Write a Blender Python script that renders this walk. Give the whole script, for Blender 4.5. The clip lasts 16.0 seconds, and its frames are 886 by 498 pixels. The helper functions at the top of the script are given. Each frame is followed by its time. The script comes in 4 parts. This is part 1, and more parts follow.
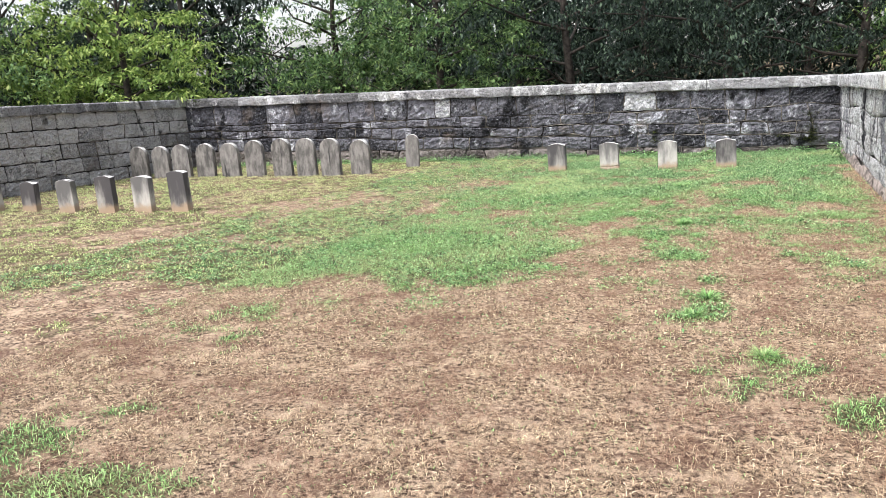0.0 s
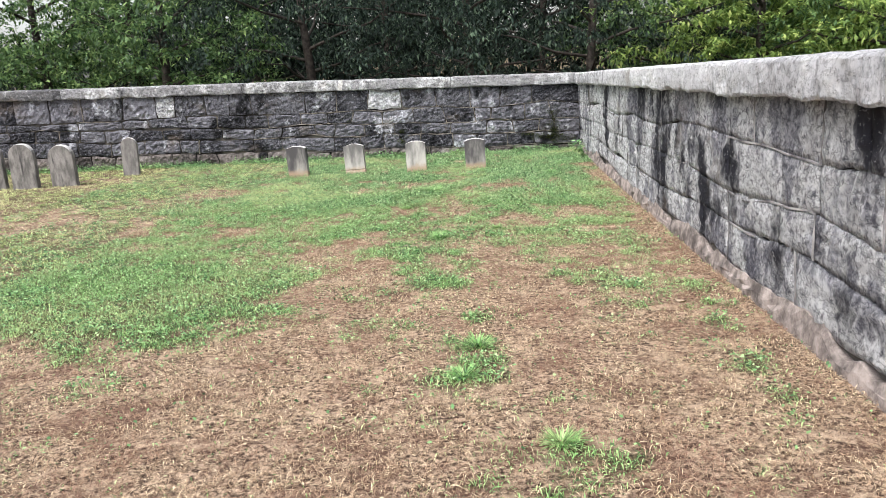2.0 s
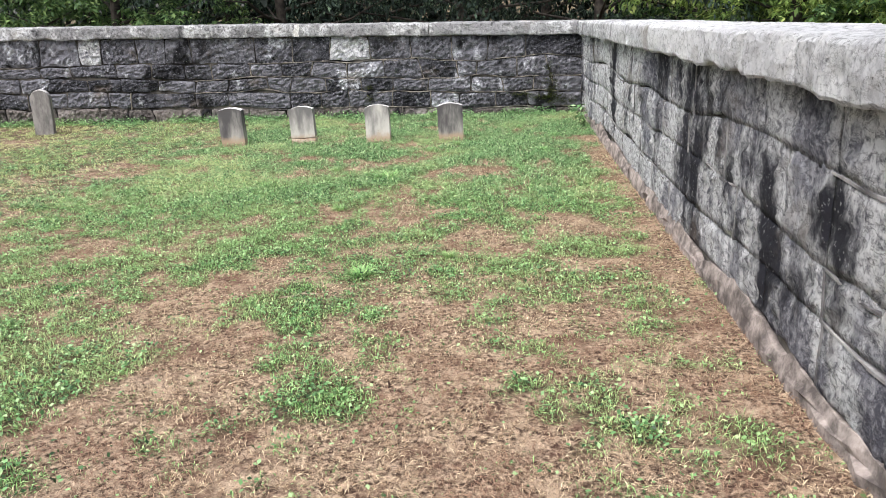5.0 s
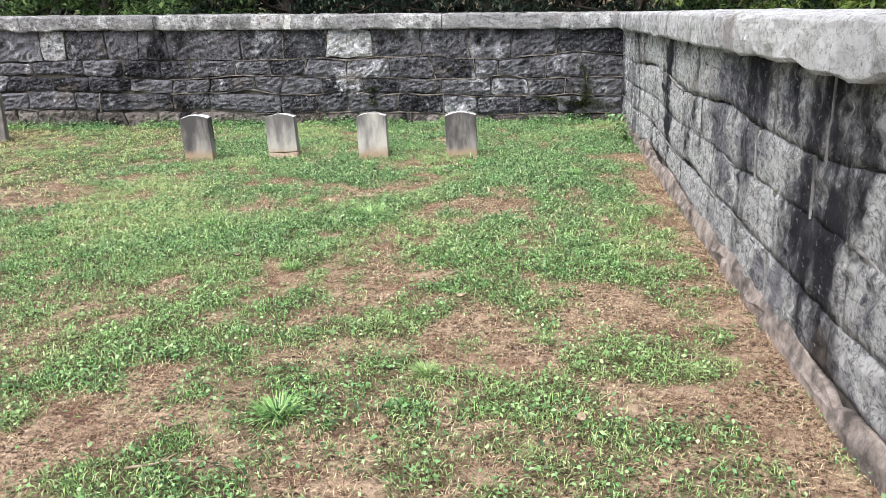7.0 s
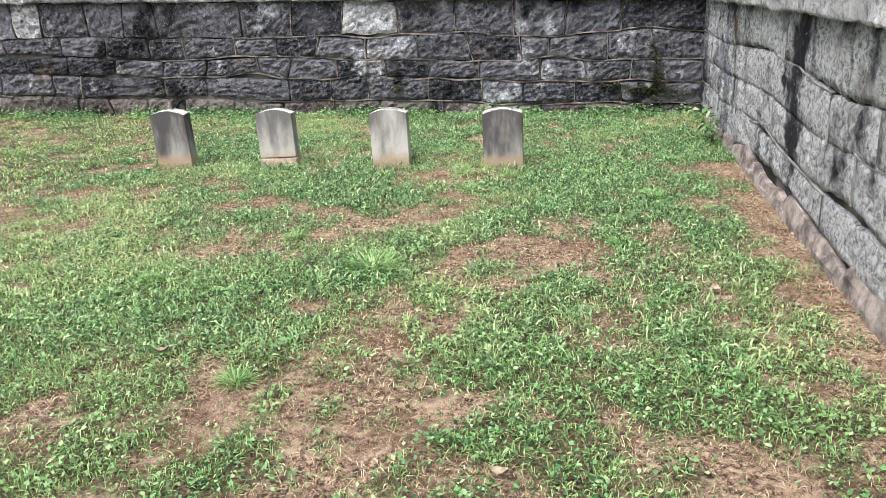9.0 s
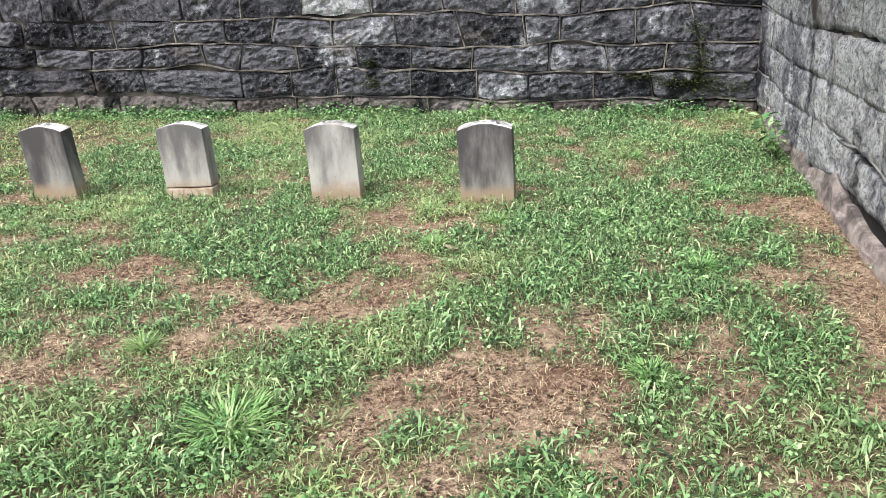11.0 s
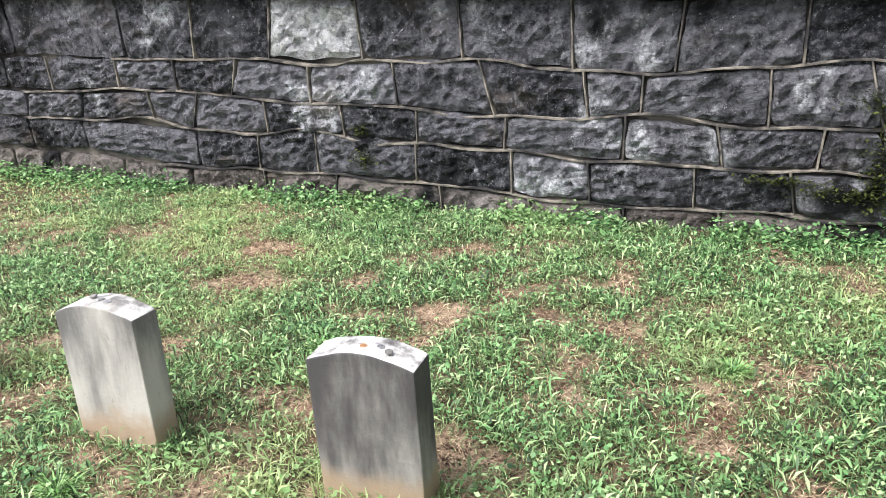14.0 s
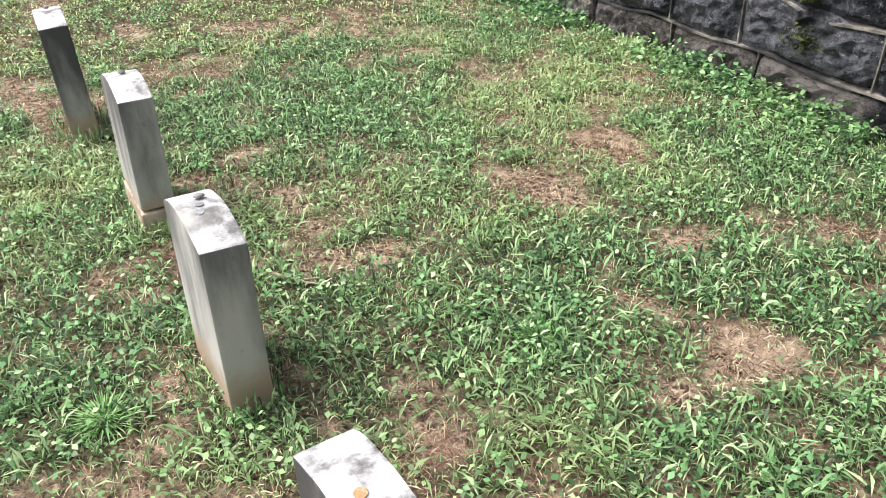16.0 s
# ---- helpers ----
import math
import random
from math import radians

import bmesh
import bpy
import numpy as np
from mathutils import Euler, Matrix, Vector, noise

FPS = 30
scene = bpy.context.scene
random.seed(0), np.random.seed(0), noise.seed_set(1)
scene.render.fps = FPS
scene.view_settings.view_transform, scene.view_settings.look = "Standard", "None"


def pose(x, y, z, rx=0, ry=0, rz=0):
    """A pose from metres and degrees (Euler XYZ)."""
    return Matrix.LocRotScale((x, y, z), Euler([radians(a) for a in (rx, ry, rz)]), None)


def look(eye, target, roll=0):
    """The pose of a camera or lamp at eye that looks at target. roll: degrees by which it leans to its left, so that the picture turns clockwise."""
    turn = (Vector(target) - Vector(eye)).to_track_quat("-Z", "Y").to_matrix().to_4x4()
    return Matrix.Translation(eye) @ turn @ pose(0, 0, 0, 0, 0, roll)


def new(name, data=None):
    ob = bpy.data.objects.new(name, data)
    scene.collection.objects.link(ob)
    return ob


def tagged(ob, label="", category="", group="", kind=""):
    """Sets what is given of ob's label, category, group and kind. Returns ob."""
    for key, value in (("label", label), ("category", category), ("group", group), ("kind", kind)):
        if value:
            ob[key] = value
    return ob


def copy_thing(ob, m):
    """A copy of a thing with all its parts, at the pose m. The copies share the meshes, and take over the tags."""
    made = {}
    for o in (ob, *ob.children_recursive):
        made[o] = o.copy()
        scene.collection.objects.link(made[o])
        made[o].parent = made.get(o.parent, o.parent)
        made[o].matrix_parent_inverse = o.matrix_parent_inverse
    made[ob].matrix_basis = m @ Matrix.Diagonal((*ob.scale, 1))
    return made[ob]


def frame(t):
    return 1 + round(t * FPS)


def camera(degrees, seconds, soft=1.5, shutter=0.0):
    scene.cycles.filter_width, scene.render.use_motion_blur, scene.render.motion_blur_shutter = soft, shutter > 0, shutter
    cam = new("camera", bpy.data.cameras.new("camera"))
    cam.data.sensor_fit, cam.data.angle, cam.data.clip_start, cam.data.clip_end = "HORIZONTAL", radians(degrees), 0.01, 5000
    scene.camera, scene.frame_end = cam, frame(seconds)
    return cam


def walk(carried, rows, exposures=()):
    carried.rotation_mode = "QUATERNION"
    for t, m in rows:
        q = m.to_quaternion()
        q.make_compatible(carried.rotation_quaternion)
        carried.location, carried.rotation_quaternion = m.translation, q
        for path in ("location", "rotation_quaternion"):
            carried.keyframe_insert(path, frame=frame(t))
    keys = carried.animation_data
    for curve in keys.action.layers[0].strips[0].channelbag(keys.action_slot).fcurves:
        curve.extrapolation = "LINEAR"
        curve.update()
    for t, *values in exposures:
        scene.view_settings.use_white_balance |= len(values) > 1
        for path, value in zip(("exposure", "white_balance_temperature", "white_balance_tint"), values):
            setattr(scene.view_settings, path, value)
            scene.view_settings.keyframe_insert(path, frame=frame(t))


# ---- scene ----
cam = camera(57.5, 16.0, 0.75)
PATH = [
    (0, (-1.242, -16.417, 1.902), (-1.985, -14.608, 1.485), -4.6),
    (0.5, (-1.245, -16.073, 1.869), (-1.841, -14.211, 1.446), -3.6),
    (1, (-1.271, -15.759, 1.846), (-1.689, -13.859, 1.383), -3.6),
    (1.5, (-1.384, -15.4, 1.829), (-1.607, -13.471, 1.35), -3.6),
    (2, (-1.405, -15.063, 1.816), (-1.567, -13.124, 1.353), -3.9),
    (2.5, (-1.351, -14.627, 1.837), (-1.509, -12.688, 1.374), -3.4),
    (3, (-1.366, -14.271, 1.82), (-1.53, -12.338, 1.333), -2.7),
    (3.5, (-1.341, -13.876, 1.863), (-1.508, -11.947, 1.362), -3.8),
    (4, (-1.192, -13.455, 1.877), (-1.344, -11.536, 1.333), -3.6),
    (4.2, (-1.161, -13.326, 1.897), (-1.309, -11.415, 1.327), -3.4),
    (6.3, (-1.051, -11.428, 1.778), (-1.275, -9.538, 1.165), -2.3),
    (6.5, (-1.053, -11.248, 1.788), (-1.275, -9.357, 1.176), -2.5),
    (7, (-1.021, -10.761, 1.75), (-1.269, -8.874, 1.137), -2.6),
    (7.5, (-1.04, -10.329, 1.738), (-1.361, -8.461, 1.1), -2.1),
    (8, (-1.157, -9.845, 1.725), (-1.524, -7.985, 1.087), -2.3),
    (8.5, (-1.202, -9.398, 1.68), (-1.554, -7.538, 1.034), -3.0),
    (8.7, (-1.207, -9.209, 1.693), (-1.551, -7.352, 1.034), -3.0),
    (10.8, (-1.106, -7.247, 1.577), (-1.527, -5.434, 0.844), -3.2),
    (11, (-1.119, -7.056, 1.588), (-1.538, -5.244, 0.851), -4.0),
    (11.5, (-1.059, -6.598, 1.56), (-1.467, -4.79, 0.808), -5.0),
    (12, (-0.975, -6.136, 1.569), (-1.452, -4.356, 0.792), -4.4),
    (12.5, (-0.998, -5.642, 1.536), (-1.547, -3.884, 0.757), -4.5),
    (13, (-0.957, -5.198, 1.531), (-1.556, -3.443, 0.781), -4.7),
    (13.5, (-0.864, -4.735, 1.552), (-1.555, -3.004, 0.825), -4.1),
    (14, (-0.878, -4.274, 1.518), (-1.648, -2.565, 0.821), -3.7),
    (14.5, (-0.87, -3.903, 1.519), (-1.791, -2.27, 0.824), -3.8),
    (15, (-0.853, -3.481, 1.488), (-2.006, -2.054, 0.692), -2.3),
    (15.5, (-0.963, -3.177, 1.444), (-2.322, -2.026, 0.533), -1.0),
    (16, (-1.127, -2.899, 1.416), (-2.628, -2.102, 0.361), -2.6),
]
walk(cam, [(t, look(eye, target, roll)) for t, eye, target, roll in PATH], [(0, 1.2), (3.5, 1.02), (8.5, 1.02), (11.5, 0.97), (13, 1.06), (14.5, 1.24), (16, 1.1)])

# ---------- daylight: bright overcast sky, weak soft sun ----------
SUN_ELEV, SUN_TURN = 60.0, 216.0
world = bpy.data.worlds.new("overcast_sky")
scene.world = world
world.use_nodes = True
wn, wl = world.node_tree.nodes, world.node_tree.links
wn.clear()
sky = wn.new("ShaderNodeTexSky")
sky.sky_type = "NISHITA"
sky.sun_disc = False
sky.sun_elevation, sky.sun_rotation = radians(SUN_ELEV), radians(SUN_TURN)
sky.dust_density, sky.air_density = 3.0, 1.0
grey = wn.new("ShaderNodeRGBToBW")
cloud = wn.new("ShaderNodeMix")
cloud.data_type = "RGBA"
cloud.inputs[0].default_value = 0.72
bg = wn.new("ShaderNodeBackground")
bg.inputs[1].default_value = 0.15
wout = wn.new("ShaderNodeOutputWorld")
wl.new(sky.outputs[0], grey.inputs[0])
wl.new(sky.outputs[0], cloud.inputs[6])
wl.new(grey.outputs[0], cloud.inputs[7])
wl.new(cloud.outputs[2], bg.inputs[0])
wl.new(bg.outputs[0], wout.inputs[0])

sun_data = bpy.data.lights.new("sun", "SUN")
sun_data.energy, sun_data.angle, sun_data.color = 2.0, radians(34), (1.0, 0.97, 0.94)
sun = new("sun", sun_data)
_a, _e = radians(SUN_TURN), radians(SUN_ELEV)
sun.matrix_world = look((math.sin(_a) * math.cos(_e) * 40, math.cos(_a) * math.cos(_e) * 40, math.sin(_e) * 40), (0, 0, 0))


# ---------- materials ----------
class Nodes:
    """A small builder for node materials."""

    def __init__(self, name, rough=0.9):
        self.mat = bpy.data.materials.new(name)
        self.mat.use_nodes = True
        self.nt = self.mat.node_tree
        self.bsdf = self.nt.nodes["Principled BSDF"]
        self.bsdf.inputs["Roughness"].default_value = rough
        self.bsdf.inputs["Specular IOR Level"].default_value = 0.25
        self.pos = self.add("ShaderNodeNewGeometry").outputs["Position"]

    def add(self, kind):
        return self.nt.nodes.new(kind)

    def put(self, socket, value):
        if isinstance(value, bpy.types.NodeSocket):
            self.nt.links.new(value, socket)
        elif isinstance(value, tuple) and len(value) == 3 and socket.type == "RGBA":
            socket.default_value = (*value, 1)
        else:
            socket.default_value = value

    def noise(self, scale, detail=6, stretch=(1, 1, 1), rough=0.6, offset=(0, 0, 0), vec=None):
        m = self.add("ShaderNodeMapping")
        m.inputs["Scale"].default_value = stretch
        m.inputs["Location"].default_value = offset
        self.put(m.inputs[0], vec or self.pos)
        n = self.add("ShaderNodeTexNoise")
        n.inputs["Scale"].default_value, n.inputs["Detail"].default_value, n.inputs["Roughness"].default_value = scale, detail, rough
        self.put(n.inputs["Vector"], m.outputs[0])
        return n.outputs[0]

    def ramp(self, value, lo, hi):
        r = self.add("ShaderNodeMapRange")
        r.interpolation_type = "SMOOTHSTEP"
        self.put(r.inputs[0], value)
        r.inputs[1].default_value, r.inputs[2].default_value = lo, hi
        return r.outputs[0]

    def mix(self, fac, a, b, mode="MIX"):
        m = self.add("ShaderNodeMix")
        m.data_type, m.blend_type = "RGBA", mode
        self.put(m.inputs[0], fac)
        self.put(m.inputs[6], a)
        self.put(m.inputs[7], b)
        return m.outputs[2]

    def math(self, op, a, b):
        m = self.add("ShaderNodeMath")
        m.operation = op
        self.put(m.inputs[0], a)
        self.put(m.inputs[1], b)
        return m.outputs[0]

    def done(self, colour, height=None, strength=0.5, dist=0.02):
        self.put(self.bsdf.inputs["Base Color"], colour)
        if height is not None:
            b = self.add("ShaderNodeBump")
            b.inputs["Strength"].default_value, b.inputs["Distance"].default_value = strength, dist
            self.put(b.inputs["Height"], height)
            self.put(self.bsdf.inputs["Normal"], b.outputs[0])
        return self.mat


def stone_material(name, dark, mid, white, white_at, streak, stain_at, moss=0.0, vary=0.3, stain=(0.018, 0.018, 0.022), relief=0.07, cracks=0.3, limed=None):
    n = Nodes(name, 0.92)
    rnd = n.add("ShaderNodeObjectInfo").outputs["Random"]
    fine = n.noise(28, 8, rough=0.7)
    patch = n.noise(2.6, 5, offset=(3, 1, 7))
    col = n.mix(n.ramp(n.math("ADD", fine, n.math("MULTIPLY", rnd, vary)), 0.46, 0.78), dark, mid)
    col = n.mix(n.ramp(patch, 0.45, 0.7), col, n.mix(0.55, col, mid))
    lime = n.math("ADD", n.noise(4.5, 7, streak, 0.65), n.math("MULTIPLY", n.noise(1.1, 3, offset=(9, 4, 0)), 0.7))
    lime = n.math("SUBTRACT", n.math("ADD", lime, n.math("MULTIPLY", rnd, vary * 0.3)), 0.165)
    if limed:
        # an old limewash over one stretch of the wall
        sep = n.add("ShaderNodeSeparateXYZ")
        n.put(sep.inputs[0], n.pos)
        edge = n.math("ADD", sep.outputs[1], n.math("MULTIPLY", n.noise(1.6, 4, offset=(4, 4, 1)), 1.4))
        wash = n.math("MULTIPLY", n.ramp(edge, limed[0], limed[0] + 0.9), n.math("SUBTRACT", 1.0, n.ramp(edge, limed[1] - 0.9, limed[1])))
        lime = n.math("ADD", lime, n.math("MULTIPLY", wash, 0.13))
    col = n.mix(n.math("MULTIPLY", n.ramp(lime, white_at, white_at + 0.16), n.ramp(fine, 0.3, 0.6)), col, white)
    black = n.noise(3.2, 6, (streak[0] * 0.8, streak[1] * 0.8, streak[2] * 0.9), 0.6, offset=(21, 8, 2))
    black = n.math("ADD", black, n.math("MULTIPLY", n.math("SUBTRACT", n.noise(1.3, 3, (1, 1, 0.5), offset=(6, 2, 9)), 0.5), 0.55))
    col = n.mix(n.ramp(black, stain_at, stain_at + 0.14), col, stain)
    col = n.mix(n.math("MULTIPLY", n.ramp(n.noise(38, 7, offset=(2, 9, 5), rough=0.7), 0.58, 0.7), 0.55), col, white)
    pit = n.noise(24, 8, (1, 1, 1.5), 0.75, offset=(8, 3, 11))
    col = n.mix(n.math("MULTIPLY", n.ramp(pit, 0.56, 0.68), 0.75), col, stain)
    crack = n.math("ABSOLUTE", n.math("SUBTRACT", n.noise(5.5, 7, (1, 1, 2.6), 0.62, offset=(13, 6, 1)), 0.5), 0.0)
    col = n.mix(n.math("MULTIPLY", n.math("SUBTRACT", 1.0, n.ramp(crack, 0.004, 0.02)), cracks), col, stain)
    brown = n.noise(1.7, 5, offset=(5, 17, 3))
    col = n.mix(n.math("MULTIPLY", n.ramp(brown, 0.56, 0.72), 0.5), col, (0.20, 0.155, 0.12))
    if moss:
        green = n.noise(5, 6, offset=(40, 2, 6))
        col = n.mix(n.ramp(green, moss, moss + 0.06), col, (0.045, 0.055, 0.012))
    chip = n.add("ShaderNodeTexVoronoi")
    chip.feature, chip.inputs["Scale"].default_value = "F1", 11
    warp = n.add("ShaderNodeMix")
    warp.data_type = "VECTOR"
    warp.inputs[0].default_value = 0.12
    n.put(warp.inputs[4], n.pos)
    wn3 = n.add("ShaderNodeTexNoise")
    wn3.inputs["Scale"].default_value = 5
    n.put(wn3.inputs["Vector"], n.pos)
    n.put(warp.inputs[5], wn3.outputs[1])
    n.put(chip.inputs["Vector"], warp.outputs[1])
    height = n.math("ADD", n.noise(10, 10, (1, 1, 1.6), 0.78), n.math("MULTIPLY", chip.outputs["Distance"], 0.55))
    height = n.math("ADD", height, n.math("MULTIPLY", n.noise(60, 6), 0.35))
    return n.done(col, height, 1.0, relief)


M_BACK = stone_material("rock_faced_limestone", (0.02, 0.021, 0.028), (0.225, 0.222, 0.255), (0.76, 0.77, 0.84), 0.79, (1, 1, 0.6), 0.56, 0.72)
M_LEFT = stone_material("pale_limestone", (0.20, 0.195, 0.20), (0.64, 0.62, 0.62), (0.72, 0.70, 0.69), 0.73, (1, 1, 0.7), 0.60)
M_WHITE = stone_material("whitewashed_limestone", (0.08, 0.08, 0.10), (0.46, 0.46, 0.50), (0.85, 0.85, 0.88), 0.64, (1, 1, 1.6), 0.58)
M_RIGHT = stone_material("streaked_limestone", (0.11, 0.11, 0.14), (0.52, 0.515, 0.57), (0.92, 0.92, 0.94), 0.60, (0.8, 0.8, 0.4), 0.505, 0, 0.15, (0.03, 0.03, 0.042), 0.09, 0.5, (-5.4, -1.2))
M_BASE = stone_material("earth_stained_limestone", (0.06, 0.052, 0.05), (0.27, 0.235, 0.225), (0.42, 0.38, 0.37), 0.8, (1, 1, 0.6), 0.56)
M_COPING_GREY = stone_material("grey_coping_limestone", (0.11, 0.108, 0.115), (0.39, 0.385, 0.40), (0.80, 0.80, 0.82), 0.74, (1, 1, 0.5), 0.62)
M_COPING = stone_material("coping_limestone", (0.24, 0.24, 0.26), (0.80, 0.795, 0.83), (0.93, 0.93, 0.95), 0.68, (1, 1, 0.5), 0.66)


def mortar_material():
    n = Nodes("lime_mortar", 0.95)
    col = n.mix(n.ramp(n.noise(9, 7), 0.35, 0.7), (0.09, 0.083, 0.078), (0.37, 0.33, 0.285))
    col = n.mix(n.ramp(n.noise(3.2, 6, offset=(2, 2, 2)), 0.46, 0.6), col, (0.04, 0.038, 0.04))
    return n.done(col, n.noise(60, 6), 0.6, 0.01)


def footing_material():
    n = Nodes("earth_stained_mortar", 0.95)
    col = n.mix(n.ramp(n.noise(6, 8, rough=0.7), 0.35, 0.68), (0.10, 0.085, 0.08), (0.47, 0.40, 0.37))
    return n.done(col, n.noise(22, 8, rough=0.7), 0.9, 0.02)


def core_material():
    n = Nodes("dark_joint_fill", 0.97)
    col = n.mix(n.ramp(n.noise(1.8, 7), 0.42, 0.66), (0.022, 0.02, 0.02), (0.20, 0.18, 0.16))
    return n.done(col, n.noise(40, 6), 0.6, 0.01)


def marble_material(name, pale, dark, at):
    """Weathered marble: grey, dark run-down streaks, earth stain at the foot by noise, top light painted in."""
    n = Nodes(name, 0.8)
    rnd = n.add("ShaderNodeObjectInfo").outputs["Random"]
    tex = n.add("ShaderNodeTexCoord").outputs["Object"]
    sep = n.add("ShaderNodeSeparateXYZ")
    n.put(sep.inputs[0], tex)
    # soot-dark run-off, heavier towards the top of the stone
    streak = n.math("ADD", n.noise(3.6, 6, (1.5, 1.5, 0.4), 0.6), n.math("MULTIPLY", n.math("SUBTRACT", sep.outputs[2], 0.28), 0.55))
    col = n.mix(n.math("MULTIPLY", n.ramp(streak, at, at + 0.32), 0.95), pale, dark)
    col = n.mix(n.math("MULTIPLY", n.ramp(n.noise(26, 7, offset=(4, 4, 4), rough=0.7), 0.6, 0.72), 0.5), col, (0.12, 0.115, 0.12))
    wob = n.math("ADD", sep.outputs[2], n.math("MULTIPLY", n.noise(9, 5), 0.16))
    col = n.mix(n.math("MULTIPLY", n.math("SUBTRACT", 1.0, n.ramp(wob, 0.13, 0.23)), 0.9), col, (0.40, 0.29, 0.20))
    # upward faces whitened in patches: overcast light from above put into the colour
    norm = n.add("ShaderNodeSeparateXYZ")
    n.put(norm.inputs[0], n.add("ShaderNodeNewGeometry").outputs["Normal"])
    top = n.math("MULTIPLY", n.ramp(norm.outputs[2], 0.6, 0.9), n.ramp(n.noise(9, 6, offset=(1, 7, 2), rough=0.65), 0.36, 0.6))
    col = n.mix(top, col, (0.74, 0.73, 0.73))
    n.put(n.bsdf.inputs["Roughness"], n.math("ADD", 0.65, n.math("MULTIPLY", rnd, 0.2)))
    return n.done(col, n.math("ADD", n.noise(45, 7, rough=0.7), n.noise(9, 4)), 0.35, 0.01)


def old_stone_material():
    n = Nodes("lichened_headstone_lit_top", 0.92)
    rnd = n.add("ShaderNodeObjectInfo").outputs["Random"]
    col = n.mix(n.ramp(n.noise(8, 8, (1.4, 1.4, 0.5), 0.65), 0.35, 0.68), (0.09, 0.085, 0.08), (0.30, 0.28, 0.265))
    col = n.mix(n.math("MULTIPLY", rnd, 0.3), col, (0.36, 0.34, 0.33))
    col = n.mix(n.ramp(n.noise(5, 6, (2, 2, 0.3), offset=(7, 7, 1)), 0.55, 0.7), col, (0.06, 0.058, 0.06))
    # skylight on the rounded tops painted as a paler colour by face direction
    norm = n.add("ShaderNodeSeparateXYZ")
    n.put(norm.inputs[0], n.add("ShaderNodeNewGeometry").outputs["Normal"])
    col = n.mix(n.math("MULTIPLY", n.ramp(norm.outputs[2], 0.3, 0.8), 0.8), col, (0.62, 0.61, 0.6))
    return n.done(col, n.noise(30, 8), 0.5, 0.015)


def ground_material():
    n = Nodes("patchy_turf_soil", 0.97)
    at = n.add("ShaderNodeAttribute")
    at.attribute_name = "green"
    g = n.ramp(n.math("ADD", at.outputs["Fac"], n.math("MULTIPLY", n.math("SUBTRACT", n.noise(14, 8), 0.5), 0.7)), 0.3, 0.75)
    dry = n.mix(n.ramp(n.noise(38, 8, rough=0.75), 0.4, 0.62), (0.045, 0.024, 0.017), (0.60, 0.45, 0.325))
    dry = n.mix(n.ramp(n.noise(7, 8, offset=(6, 6, 0)), 0.5, 0.66), dry, (0.52, 0.39, 0.285))
    dry = n.mix(n.math("MULTIPLY", n.ramp(n.noise(3.2, 9, offset=(16, 3, 0), rough=0.75), 0.48, 0.62), 0.8), dry, (0.13, 0.068, 0.048))
    # soil under green turf, darkened in colour for the shade between blades
    shaded_soil = n.mix(n.ramp(n.noise(70, 6), 0.35, 0.65), (0.022, 0.018, 0.011), (0.20, 0.155, 0.09))
    return n.done(n.mix(g, dry, shaded_soil), n.math("ADD", n.noise(90, 6, rough=0.7), n.noise(12, 5)), 0.8, 0.02)


def leaf_material(name, a, b, c, through_light=0.25, rough=0.6, patches=0.0, spot=0.5, spot_colour=None):
    """Foliage: colour by leaf, some light through it."""
    n = Nodes(name, rough)
    rnd = n.add("ShaderNodeNewGeometry").outputs["Random Per Island"]
    col = n.mix(n.ramp(rnd, 0.0, 0.7), a, b)
    col = n.mix(n.ramp(rnd, 0.7, 1.0), col, c)
    if patches:
        col = n.mix(n.math("MULTIPLY", n.ramp(n.noise(spot, 4), 0.45, 0.62), patches), col, spot_colour or c)
    n.bsdf.inputs["Specular IOR Level"].default_value = 0.35
    mat = n.done(col)
    tr = n.add("ShaderNodeBsdfTranslucent")
    n.put(tr.inputs[0], col)
    mx = n.add("ShaderNodeMixShader")
    mx.inputs[0].default_value = through_light
    n.nt.links.new(n.bsdf.outputs[0], mx.inputs[1])
    n.nt.links.new(tr.outputs[0], mx.inputs[2])
    n.nt.links.new(mx.outputs[0], n.nt.nodes["Material Output"].inputs[0])
    return mat


def plain_material(name, a, b, scale, rough=0.8, metal=0.0):
    n = Nodes(name, rough)
    n.bsdf.inputs["Metallic"].default_value = metal
    return n.done(n.mix(n.ramp(n.noise(scale, 6), 0.35, 0.65), a, b), n.noise(scale * 2, 5), 0.4, 0.005)


M_MORTAR, M_FOOT, M_CORE = mortar_material(), footing_material(), core_material()
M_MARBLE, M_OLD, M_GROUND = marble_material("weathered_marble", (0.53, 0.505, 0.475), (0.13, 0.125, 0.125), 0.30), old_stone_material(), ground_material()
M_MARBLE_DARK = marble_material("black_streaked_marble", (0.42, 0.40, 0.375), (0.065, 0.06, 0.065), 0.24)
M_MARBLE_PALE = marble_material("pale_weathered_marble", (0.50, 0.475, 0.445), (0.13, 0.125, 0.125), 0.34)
M_MOSS = leaf_material("wall_moss", (0.02, 0.028, 0.006), (0.05, 0.065, 0.014), (0.10, 0.12, 0.025), 0.1, 0.9)
M_BLADE = leaf_material("green_grass", (0.02, 0.05, 0.02), (0.25, 0.445, 0.185), (0.62, 0.76, 0.42), 0.3, 0.45, 0.6, 0.6, (0.58, 0.63, 0.30))
M_FRESH = leaf_material("fresh_grass", (0.03, 0.08, 0.024), (0.30, 0.56, 0.195), (0.64, 0.80, 0.40), 0.34, 0.45, 0.42, 0.7, (0.58, 0.63, 0.32))
